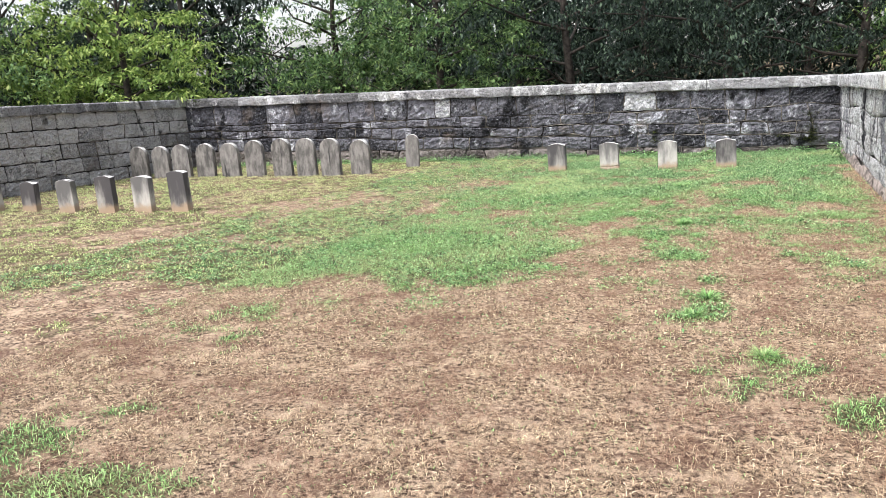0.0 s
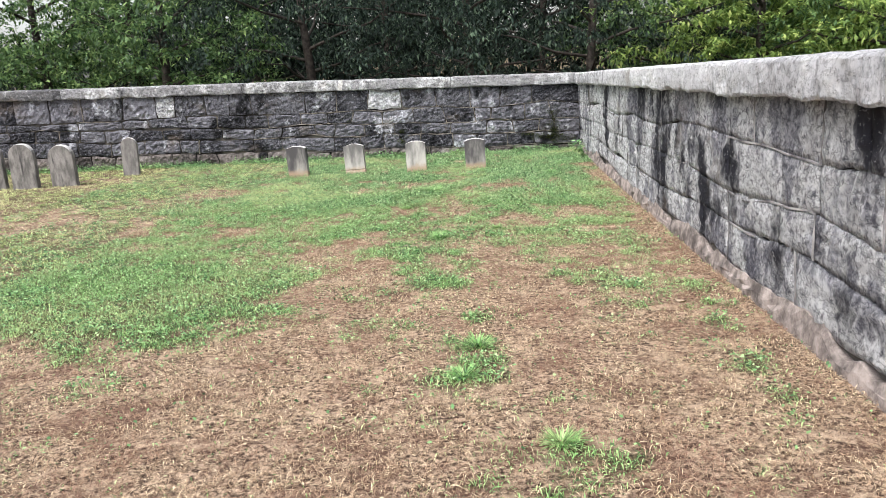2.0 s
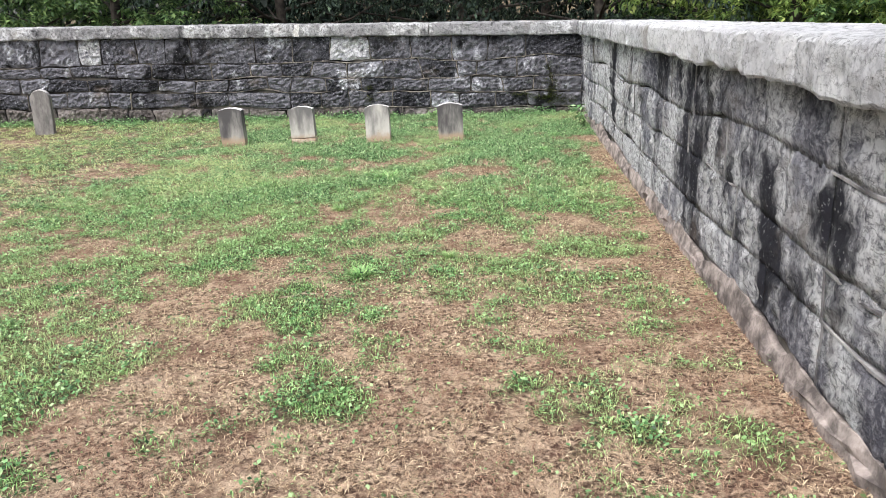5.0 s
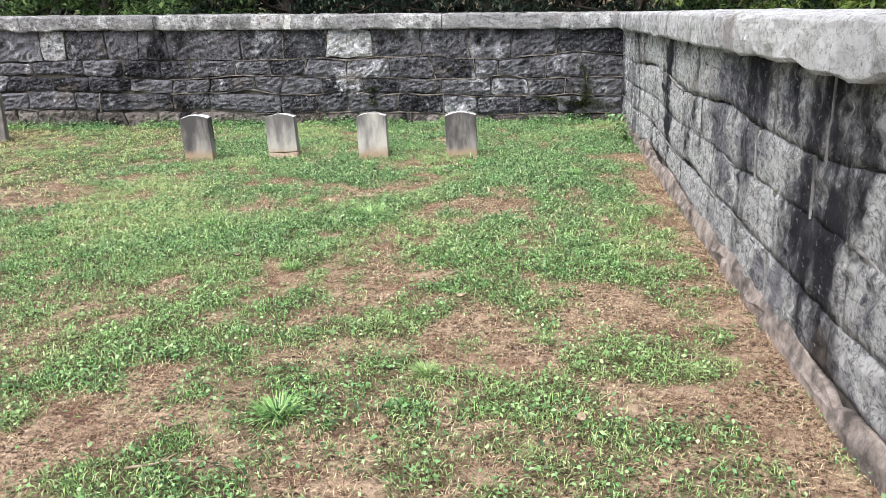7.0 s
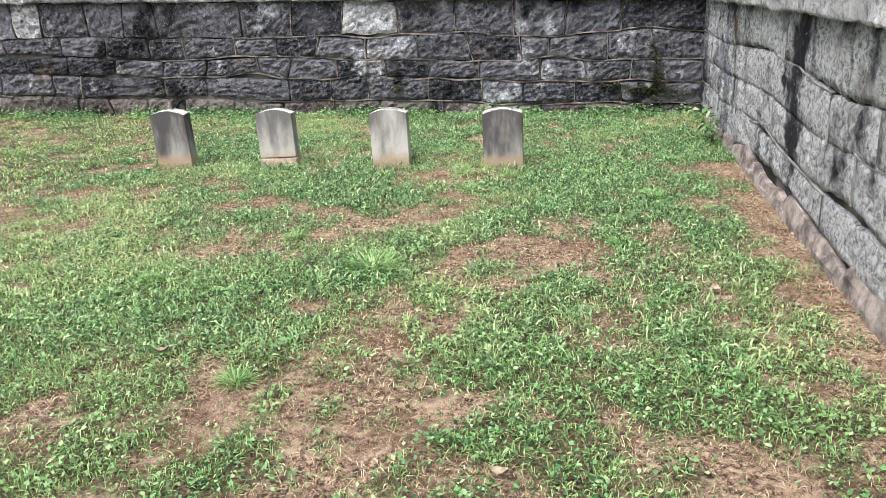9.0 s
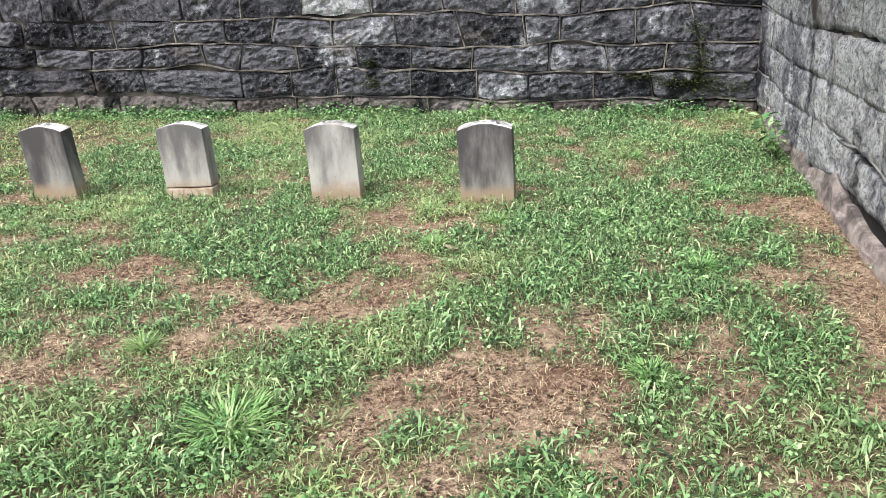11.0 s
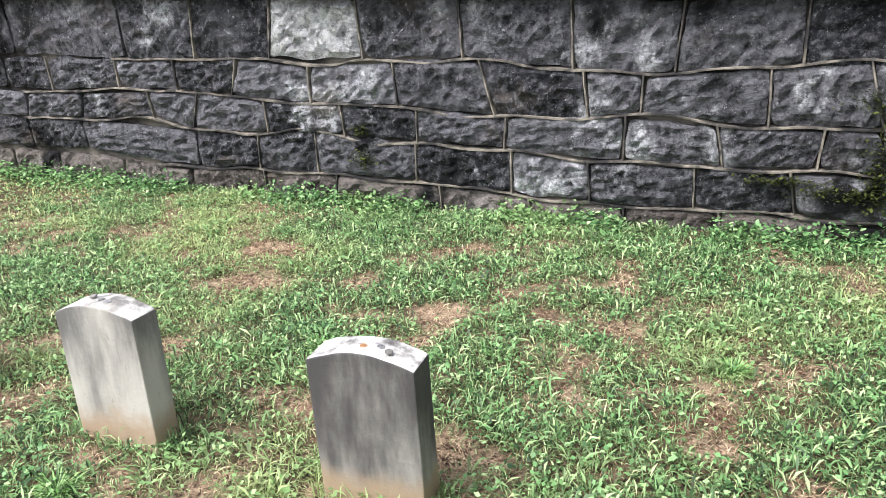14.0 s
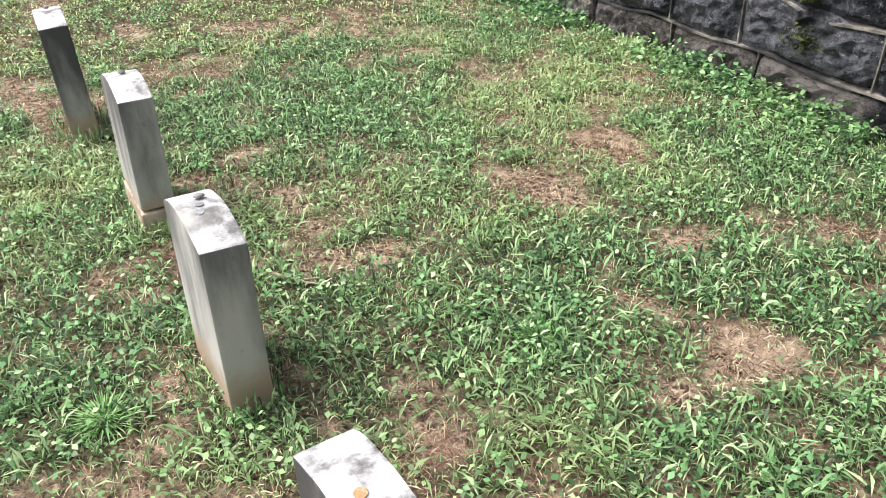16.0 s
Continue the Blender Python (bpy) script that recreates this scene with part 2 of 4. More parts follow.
M_PALE = leaf_material("pale_grass", (0.15, 0.21, 0.06), (0.55, 0.69, 0.28), (0.90, 0.87, 0.50), 0.25, 0.45, 0.6, 0.45, (0.68, 0.62, 0.36))
M_CLOVER = leaf_material("clover_leaf", (0.018, 0.05, 0.018), (0.19, 0.40, 0.155), (0.50, 0.71, 0.36), 0.27, 0.42, 0.35, 1.1, (0.40, 0.55, 0.22))
M_STRAW = leaf_material("dry_straw", (0.045, 0.022, 0.015), (0.44, 0.305, 0.20), (0.86, 0.73, 0.50), 0.1, 0.7, 0.55, 2.2, (0.22, 0.11, 0.078))
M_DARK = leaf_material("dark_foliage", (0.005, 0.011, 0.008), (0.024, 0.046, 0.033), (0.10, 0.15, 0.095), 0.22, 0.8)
# near-black leaves: the shade inside the woods is put into this colour
M_DEEP_SHADE = leaf_material("shaded_woods", (0.004, 0.010, 0.007), (0.010, 0.022, 0.015), (0.03, 0.05, 0.03), 0.1)
M_MIDLEAF = leaf_material("mid_foliage", (0.03, 0.07, 0.027), (0.12, 0.215, 0.075), (0.28, 0.39, 0.14), 0.35)
M_BRIGHT = leaf_material("yellow_green_foliage", (0.07, 0.13, 0.03), (0.26, 0.38, 0.10), (0.52, 0.60, 0.20), 0.4)
M_BARK = plain_material("bark", (0.018, 0.015, 0.013), (0.06, 0.05, 0.043), 9)
M_COPPER = plain_material("worn_copper", (0.45, 0.22, 0.11), (0.62, 0.36, 0.2), 90, 0.45, 0.7)
M_NICKEL = plain_material("tarnished_nickel", (0.25, 0.25, 0.26), (0.4, 0.4, 0.42), 90, 0.45, 0.7)
M_EARTHY = plain_material("earth_stained_marble", (0.30, 0.20, 0.14), (0.56, 0.46, 0.37), 14)
M_PEBBLE = plain_material("grey_pebble", (0.12, 0.12, 0.12), (0.3, 0.29, 0.28), 60)
M_RIBBON = plain_material("grey_lime_mortar", (0.09, 0.085, 0.09), (0.40, 0.385, 0.385), 4)
M_TWIG = plain_material("dry_twig", (0.25, 0.19, 0.13), (0.45, 0.37, 0.28), 40)


# ---------- mesh helpers ----------
def mesh_of(name, verts, faces, material, smooth=False):
    me = bpy.data.meshes.new(name)
    me.from_pydata([tuple(v) for v in verts], [], faces)
    me.materials.append(material)
    if smooth:
        me.polygons.foreach_set("use_smooth", [True] * len(me.polygons))
    me.update()
    return me


def poly_mesh(name, verts, quads, tris, material):
    """A large mesh from arrays of corners."""
    me = bpy.data.meshes.new(name)
    nq, ntri = len(quads), len(tris)
    me.vertices.add(len(verts))
    me.vertices.foreach_set("co", np.asarray(verts, np.float32).ravel())
    me.loops.add(nq * 4 + ntri * 3)
    me.loops.foreach_set("vertex_index", np.concatenate([np.asarray(quads, np.int32).ravel(), np.asarray(tris, np.int32).ravel()]))
    me.polygons.add(nq + ntri)
    me.polygons.foreach_set("loop_start", np.concatenate([np.arange(nq) * 4, nq * 4 + np.arange(ntri) * 3]).astype(np.int32))
    me.materials.append(material)
    me.update(calc_edges=True)
    me.validate()
    return me


def part(name, me, parent, label=""):
    ob = new(name, me)
    ob.parent = parent
    return tagged(ob, label)


def finish(bm, name, material, smooth=False):
    me = bpy.data.meshes.new(name)
    bm.normal_update()
    bm.to_mesh(me)
    bm.free()
    me.materials.append(material)
    if smooth:
        me.polygons.foreach_set("use_smooth", [True] * len(me.polygons))
    return me


def wob(x, y, z, s=1.0, seed=0.0):
    return noise.noise((x * s + seed, y * s - seed * 0.7, z * s + seed * 1.3))


# ---------- the lie of the land ----------
LEFT_X = -14.5


def ground_z(x, y):
    x, y = np.clip(x, -18, 3), np.clip(y, -19, 2)
    return 0.01 - 0.012 * x - 0.02 * y + 0.0011 * y * y


def coping_back(x):
    return 1.365 - 0.0325 * x


def coping_side(y):
    return 1.365 - 0.031 * y


def coping_left(y):
    return 1.365 - 0.0325 * LEFT_X - 0.03 * y


# patches of the turf: x, y, radius
GREEN_SOUTH = [(-3.27, -14.43, .3), (-3.79, -14.23, .4), (-4.3, -14.05, .4), (-.88, -13.28, .14), (-.62, -12.95, .18), (-.95, -13.05, .14), (-1.28, -12.9, .15), (-1.28, -12.56, .24),
               (-1.94, -12.22, .14), (-4.36, -12.04, .18), (-2.13, -12.0, .17), (-1.63, -11.68, .2), (-1.6, -11.36, .16), (-7.11, -11.34, .59), (-5.42, -10.87, .58),
               (-3.48, -10.83, .5), (-1.55, -10.72, .14), (-5.74, -10.42, .44), (-3.3, -10.3, .35), (-4.46, -10.19, .66), (-.26, -10.16, .18), (-1.94, -9.87, .17), (-.95, -9.75, .15), (-4.47, -9.72, .8)]
GREEN_NORTH = [(-2.37, -8.64, .25), (-2.02, -8.14, .22), (-1.19, -8.03, .17), (-.69, -7.61, .17), (-2.91, -7.59, .26), (-1.65, -7.27, .16), (-1.12, -6.96, .15), (-.3, -6.25, .2),
               (-.79, -6.19, .27), (-1.47, -6.16, .18), (-3.45, -6.05, .51), (-3.1, -5.41, .4), (-2.25, -5.14, .25), (-2.53, -4.82, .18), (-.47, -4.38, .22), (-1.92, -4.37, .17),
               (-3.3, -4.18, .16), (-1.03, -4.15, .15), (-1.59, -4.02, .16), (-.71, -3.72, .16), (-2.96, -3.55, .3), (-1.38, -3.36, .4)]
BARE_SOUTH = [(-1.73, -13.67, .52), (-2.92, -13.64, .6), (-4.56, -13.41, .45), (-2.8, -12.61, .76), (-6.1, -12.35, .32), (-2.37, -11.82, .41), (-5.43, -11.52, .26), (-2.84, -11.29, .38),
              (-1.16, -11.01, .28), (-.58, -10.82, .2), (-2.42, -10.48, .24), (-1.38, -10.24, .38), (-2.45, -9.54, .34), (-7.92, -9.32, .58), (-1.5, -9.27, .25), (-2.78, -8.74, .25),
              (-2.63, -8.32, .18), (-1.31, -8.05, .15), (-2.64, -7.9, .18), (-1.04, -7.61, .16), (-3.98, -7.55, .2), (-1.41, -7.4, .2), (-1.34, -7.17, .16), (-.64, -7.09, .2), (-.56, -6.8, .22)]
BARE_NORTH = [(-1.9, -6.85, .2), (-7.05, -6.76, .79), (-3.07, -6.72, .2), (-2.58, -6.57, .16), (-3.02, -6.02, .15), (-1.96, -5.12, .18), (-1.4, -4.82, .26), (-1.75, -4.82, .15), (-5.37, -4.65, .5),
              (-1.36, -4.56, .26), (-.16, -4.45, .18), (-.77, -4.31, .16), (-2.33, -4.19, .2), (-1.31, -4.17, .22), (-3.24, -3.86, .22), (-.42, -3.8, .15), (-2.13, -3.61, .14),
              (-1.99, -3.12, .12), (-4.84, -2.79, .2), (-.5, -2.74, .12), (-3.33, -2.71, .14), (-5.5, -1.4, .35), (-1.51, -1.76, .13), (-2.41, -1.6, .12), (-2.17, -1.5, .11), (-3.08, -1.33, .12), (-3.4, -.92, .12)]


def fractal(x, y, scale, seed):
    return np.array([noise.fractal((a * scale + seed, b * scale, seed), 1.0, 2.0, 4) for a, b in zip(x, y)])


# greenness on a lattice, read by interpolation
GX, GY = np.arange(-15.0, 0.61, 0.06), np.arange(-19.0, 0.61, 0.06)
_mx, _my = np.meshgrid(GX, GY, indexing="ij")
_fx, _fy = _mx.ravel(), _my.ravel()
_g = np.interp(_fy, [-18, -13.5, -11.8, -10.6, -9.5, -7, -5, -1], [.24, .15, .15, .31, .48, .57, .64, .72])
_g += np.clip((-_fx - 2.6) / 2, 0, 1) * np.interp(_fy, [-13, -11.2, -8, -6], [.0, .26, .12, .0])
_g += 0.22 * fractal(_fx, _fy, 0.9, 3.1) + 0.34 * fractal(_fx, _fy, 2.9, 8.4) + 0.5 * fractal(_fx, _fy, 6.5, 1.7)
for _x, _y, _r in GREEN_SOUTH + GREEN_NORTH:
    _g += 0.36 * np.exp(-(((_fx - _x) ** 2 + (_fy - _y) ** 2) / (1.2 * _r) ** 2) ** 1.5)
for _x, _y, _r in BARE_SOUTH + BARE_NORTH:
    _g -= 0.34 * np.exp(-(((_fx - _x) ** 2 + (_fy - _y) ** 2) / (1.2 * _r) ** 2) ** 1.5)
_g -= 0.38 * np.exp(-((_fx + 0.1) / 0.16) ** 2) * (_fy < -2.5)
GREEN = np.clip(_g, 0, 1).reshape(_mx.shape)


def green_at(x, y):
    i = np.clip(((x - GX[0]) / 0.06), 0, len(GX) - 1.01)
    j = np.clip(((y - GY[0]) / 0.06), 0, len(GY) - 1.01)
    i0, j0 = i.astype(int), j.astype(int)
    u, v = i - i0, j - j0
    return (GREEN[i0, j0] * (1 - u) * (1 - v) + GREEN[i0 + 1, j0] * u * (1 - v) + GREEN[i0, j0 + 1] * (1 - u) * v + GREEN[i0 + 1, j0 + 1] * u * v)


def build_ground():
    far = np.array([20, 26, 40, 70, 120, 220, 420])
    xs = np.concatenate([-15 - far[::-1], GX, 0.6 + far / 4, 0.6 + far])
    ys = np.concatenate([-19 - far[::-1], GY, 0.6 + far / 4, 0.6 + far])
    xs, ys = np.unique(np.round(xs, 3)), np.unique(np.round(ys, 3))
    mx, my = np.meshgrid(xs, ys, indexing="ij")
    z = ground_z(mx, my)
    bump = np.array([noise.noise((a * 2.3, b * 2.3, 5)) * 0.005 + noise.noise((a * 9, b * 9, 1)) * 0.004 - 0.004 for a, b in zip(mx.ravel(), my.ravel())]).reshape(mx.shape)
    z = z + bump
    n, m = mx.shape
    idx = np.arange(n * m).reshape(n, m)
    quads = np.stack([idx[:-1, :-1], idx[1:, :-1], idx[1:, 1:], idx[:-1, 1:]], -1).reshape(-1, 4)
    me = poly_mesh("ground", np.stack([mx, my, z], -1).reshape(-1, 3), quads, np.zeros((0, 3), int), M_GROUND)
    at = me.attributes.new("green", "FLOAT", "POINT")
    inside = (mx > -15) & (mx < 0.6) & (my > -19) & (my < 0.6)
    at.data.foreach_set("value", np.where(inside, green_at(mx, my), 0.8).ravel().astype(np.float32))
    me.polygons.foreach_set("use_smooth", [True] * len(me.polygons))
    tagged(new("ground", me), "patchy lawn with dry brown bare soil and green turf", "ground", kind="structure")


build_ground()


# ---------- stone walls ----------
def stone_mesh(quad, depth, bulge, seed, nu=16, nv=8):
    """A rock-faced stone: quad gives its four front corners as (along, up); the face bulges towards +out. Returns mesh data in (along, out, up)."""
    (a0, z0), (a1, z1), (a2, z2), (a3, z3) = quad
    verts, faces = [], []
    width = max(a1 - a0, 0.05)
    for j in range(nv + 1):
        v = j / nv
        for i in range(nu + 1):
            u = i / nu
            a = (a0 * (1 - u) + a1 * u) * (1 - v) + (a3 * (1 - u) + a2 * u) * v
            z = (z0 * (1 - u) + z1 * u) * (1 - v) + (z3 * (1 - u) + z2 * u) * v
            tall = max(z3 - z0, 0.05)
            dx, dz = min(u, 1 - u) * width, min(v, 1 - v) * tall
            edge = min(dx, dz)
            rim = 1 - math.exp(-edge / 0.012)
            rough = noise.fractal((a * 7 + seed, z * 10, seed), 1, 2, 3) + 1.7 * noise.fractal((a * 19, z * 27 + seed, seed), 1, 2, 2)
            out = 0.002 + rim * bulge * (0.016 + 0.02 * rough)
            pull = 0.009 * math.exp(-(dx + dz) / 0.02) * (1 if bulge > 0.7 else 0.3)
            a += pull * (1 if u < 0.5 else -1)
            z += pull * (1 if v < 0.5 else -1)
            if edge < 1e-6:
                a += 0.02 * wob(a, z, seed, 9)
                z += 0.02 * wob(a, z, seed + 5, 8)
            verts.append((a, out, z))
    w = nu + 1
    for j in range(nv):
        for i in range(nu):
            k = j * w + i
            faces.append((k, k + 1, k + w + 1, k + w))
    ring = list(range(nu + 1)) + [j * w + nu for j in range(1, nv + 1)] + [nv * w + i for i in range(nu - 1, -1, -1)] + [j * w for j in range(nv - 1, 0, -1)]
    base = len(verts)
    for k in ring:
        verts.append((verts[k][0], -depth, verts[k][2]))
    for q in range(len(ring)):
        r = (q + 1) % len(ring)
        faces.append((ring[r], ring[q], base + q, base + r))
    return verts, faces


def turned(verts, origin, along, out):
    """From (along, out, up) of a wall to the world."""
    return [(origin[0] + a * along[0] + o * out[0], origin[1] + a * along[1] + o * out[1], z) for a, o, z in verts]


def bead(points, radius, verts, faces, out_shift):
    """A raised ribbon of mortar along points (along, up)."""
    base = len(verts)
    for k, (a, z) in enumerate(points):
        b, f = points[max(k - 1, 0)], points[min(k + 1, len(points) - 1)]
        d = Vector((f[0] - b[0], f[1] - b[1])).normalized()
        nrm = (-d.y, d.x)
        r = radius * (0.75 + 0.5 * random.random())
        for s, o in ((-1.3, -0.02), (-0.7, out_shift + r * 0.8), (0.7, out_shift + r * 0.8), (1.3, -0.02)):
            verts.append((a + nrm[0] * r * s, o, z + nrm[1] * r * s))
        if k:
            p, q = base + (k - 1) * 4, base + k * 4
            for c in range(3):
                faces.append((p + c, q + c, q + c + 1, p + c + 1))


def build_wall(name, label, origin, along, out, length, courses, top, material, joint_lists, bead_chance, bead_out, flip, bulge=1.0, ribbon=None, whitened=(), thickness=0.5):
    """courses: functions of the distance along the wall, from top to bottom; stones lie between them."""
    # core of the wall, recessed behind the faces
    verts, faces = [], []
    steps = int(length / 0.5)
    for k in range(steps + 1):
        a = length * k / steps
        zt = top(a) - 0.18
        for o, z in ((-0.022, -0.4), (-0.022, zt), (-thickness, zt), (-thickness, -0.4)):
            verts.append((a, o, z))
        if k:
            p, q = 4 * (k - 1), 4 * k
            for c in range(4):
                d = (c + 1) % 4
                faces.append((p + c, q + c, q + d, p + d))
    faces += [(0, 1, 2, 3), (4 * steps + 3, 4 * steps + 2, 4 * steps + 1, 4 * steps)]
    core = mesh_of(name, turned(verts, origin, along, out), faces, M_CORE)
    bm = bmesh.new()
    bm.from_mesh(core)
    bmesh.ops.recalc_face_normals(bm, faces=bm.faces)
    bm.to_mesh(core)
    bm.free()
    wall = new(name, core)
    tagged(wall, label, "wall", kind="structure")
    bv, bf, count = [], [], 0
    for c in range(len(courses) - 1):
        upper, lower = courses[c], courses[c + 1]
        joints = list(joint_lists[c])
        for (ja, jb) in zip(joints[:-1], joints[1:]):
            t0, t1 = 0.06 * wob(ja, c, 1, 3), 0.06 * wob(jb, c, 1, 3)
            g = 0.002 if bulge < 0.6 else (0.009 if bead_chance(ja) > 0.6 else 0.012)
            quad = [(ja + g - t0, lower(ja) + g), (jb - g - t1, lower(jb) + g), (jb - g + t1, upper(jb) - g), (ja + g + t0, upper(ja) - g)]
            v, f = stone_mesh(quad, 0.05, bulge, c * 7.3 + ja * 1.7)
            material_here = M_BASE if name == "wall_north" and c == len(courses) - 2 else M_WHITE if whitened and any(c == wc and ja - 0.02 <= wa < jb for wc, wa in whitened) else material
            me = mesh_of("stone", turned(v, origin, along, out), [t[::-1] for t in f] if flip else f, material_here, bulge < 0.9)
            part("stone", me, wall)
            count += 1
            if random.random() < bead_chance(ja):
                zs = np.linspace(lower(ja), upper(ja), 5)
                bead([(ja + t0 * (2 * q / 4 - 1) + 0.006 * wob(ja, z, 2, 14), z) for q, z in enumerate(zs)], 0.0062, bv, bf, bead_out)
            if random.random() < bead_chance(0.5 * (ja + jb)) and c + 1 < len(courses):
                pts = [(a, upper(a) + 0.007 * wob(a, c, 4, 8)) for a in np.linspace(ja - 0.02, jb + 0.02, 9)]
                bead(pts, 0.0068, bv, bf, bead_out)
    if bv:
        part("mortar_ribbon", mesh_of("mortar_ribbon", turned(bv, origin, along, out), [t[::-1] for t in bf] if flip else bf, ribbon or M_MORTAR), wall, "raised ribbon of pale lime mortar")
    return wall


def build_coping(wall, origin, along, out, joints, top, label, material, depth=0.64):
    """Thick rough slabs along the wall's top, one mesh each."""
    for ja, jb in zip(joints[:-1], joints[1:]):
        ja, jb = ja + 0.006, jb - 0.006
        nu = max(6, int((jb - ja) / 0.055))
        # section, from the inner foot over the top to the outer foot
        section = [(-0.06, -0.19), (0.075, -0.185), (0.085, -0.17), (0.088, -0.11), (0.085, -0.05), (0.082, -0.016), (0.066, -0.001), (-0.02, 0.004), (-0.12, 0.006), (-0.22, 0.006), (-0.35, 0.004), (0.06 - depth, -0.01), (0.04 - depth, -0.04), (0.04 - depth, -0.19)]
        verts, faces = [], []
        m = len(section)
        sag = 0.02 * random.uniform(-1, 1)
        for i in range(nu + 1):
            a = ja + (jb - ja) * i / nu
            end = math.exp(-min(i, nu - i) / 1.2)
            for k, (o, z) in enumerate(section):
                r = 0.016 if k in (1, 2, 3, 4) else 0.008
                dz = r * wob(a, o, z, 5, 3) + 0.011 * wob(a, o, z, 17, 2) + (0.022 * wob(a, 0, 0, 3.1, 8) if k in (1, 2) else 0) + sag * 0.3
                do = r * wob(a, o, z, 6, 9) + 0.012 * wob(a, o, z, 15, 6) - (0.012 * end if o > 0 else 0)
                verts.append((a, o + do, top(a) + z + dz - 0.006 * end))
        for i in range(nu):
            for k in range(m - 1):
                p = i * m + k
                faces.append((p, p + 1, p + m + 1, p + m))
        faces.append(tuple(range(m - 1, -1, -1)))
        faces.append(tuple(nu * m + k for k in range(m)))
        me = mesh_of("coping_slab", turned(verts, origin, along, out), faces, material)
        bm = bmesh.new()
        bm.from_mesh(me)
        bmesh.ops.recalc_face_normals(bm, faces=bm.faces)
        bm.to_mesh(me)
        bm.free()
        part("coping_slab", me, wall, label)


def random_joints(a, b, low, high, rng):
    out = [a]
    while out[-1] < b - high:
        out.append(out[-1] + rng.uniform(low, high))
    return out + [b]


BACK_JOINTS = [
    [-9.37, -8.57, -7.92, -7.55, -6.97, -6.5, -6.09, -5.06, -4.46, -3.87, -3.25, -2.61, -1.98, -1.43, -0.85],
    [-9.49, -8.62, -8.1, -7.35, -6.77, -6.23, -5.79, -5.16, -4.66, -4.19, -3.63, -3.04, -2.47, -1.91, -1.61, -0.99, -0.52],
    [-9.49, -9.0, -8.52, -7.86, -7.31, -6.7, -6.09, -5.55, -4.91, -4.54, -3.98, -3.42, -2.92, -2.37, -1.7, -1.21, -0.74, -0.45],
    [-9.57, -8.91, -8.25, -7.55, -7.18, -6.12, -5.58, -4.57, -4.07, -3.63, -2.94, -2.34, -1.89, -1.33, -0.85],
    [-9.34, -8.88, -8.46, -8.15, -7.73, -7.28, -6.83, -6.35, -5.88, -5.26, -4.93, -4.66, -4.05, -3.52, -2.79, -2.23, -1.7, -1.18, -0.66],
]

rng = random.Random(5)


def back_course(k):
    z0, slope = [(1.185, .0325), (.845, .022), (.555, .035), (.315, .038), (.10, .03), (-.14, .02)][k]
    return lambda a: z0 + slope * a + (0.06 if 0 < k < 5 else 0.015) * wob(a, k, 0, 0.9) + (0.04 if k else 0.01) * wob(a, k, 3, 2.3)


back_lists = []
for row in BACK_JOINTS:
    near = sorted(-x for x in row)
    back_lists.append([0.0] + near + random_joints(near[-1], 15.0, 0.4, 0.8, rng)[1:])
# the back wall runs from the inner corner towards -x, its face looks to -y
wall_back = build_wall("wall_north", "weathered dark grey limestone block wall with raised mortar joints", (0, 0), (-1, 0), (0, -1), 15.0,
                       [back_course(k) for k in range(6)], lambda a: coping_back(-a), M_BACK, back_lists, lambda a: 1.0 if a < 4.5 else (0.5 if a < 6 else 0.15), 0.011, True, 0.95, None, [(0, 3.5), (0, 7.7)])
build_coping(wall_back, (0, 0), (-1, 0), (0, -1), [-0.55, 2.31, 4.35, 6.2, 8.13, 9.7, 11.2, 12.9, 14.42], lambda a: coping_back(-a), "rough grey limestone coping slab", M_COPING_GREY)


def side_course(k, top):
    share = [0, .29, .54, .77, 1.0][k]
    return lambda a: (top(-a) - 0.18) * (1 - share) + (float(ground_z(0, -a)) + 0.10) * share + (0.09 * wob(a, k, 7, 0.8) + 0.04 * wob(a, k, 9, 2.5) if k else 0)


side_lists = [random_joints(0.0, 19.0, 0.45, 1.0, rng) for _ in range(4)]
wall_side = build_wall("wall_east", "limestone block wall with white lime streaks and black stains", (0, 0), (0, -1), (-1, 0), 19.0,
                       [side_course(k, coping_side) for k in range(5)], lambda a: coping_side(-a), M_RIGHT, side_lists, lambda a: 0.4, 0.003, False, 0.55, M_RIBBON)
build_coping(wall_side, (0, 0), (0, -1), (-1, 0), [0.1, 1.6, 3.7, 6.2, 9.64, 11.9, 13.8, 16.2, 19.0], lambda a: coping_side(-a), "thick rough whitish limestone coping slab", M_COPING)

left_lists = [random_joints(0.0, 19.0, 0.35, 0.7, rng) for _ in range(5)]


def left_course(k):
    share = [0, .2, .4, .6, .8, 1.0][k]
    return lambda a: (coping_left(-a) - 0.18) * (1 - share) + (float(ground_z(LEFT_X, -a)) - 0.04) * share + 0.02 * wob(a, k, 17, 0.9) + 0.008 * wob(a, k, 13, 2.5)


wall_left = build_wall("wall_west", "pale grey limestone block wall in rough courses", (LEFT_X, 0), (0, -1), (1, 0), 19.0,
                       [left_course(k) for k in range(6)], lambda a: coping_left(-a), M_LEFT, left_lists, lambda a: 0.3, 0.008, True, 1.0)
build_coping(wall_left, (LEFT_X, 0), (0, -1), (1, 0), [-0.5, 2.35, 4.6, 6.8, 9.0, 11.4, 13.6, 16, 19], lambda a: coping_left(-a), "rough grey limestone coping slab", M_COPING_GREY)


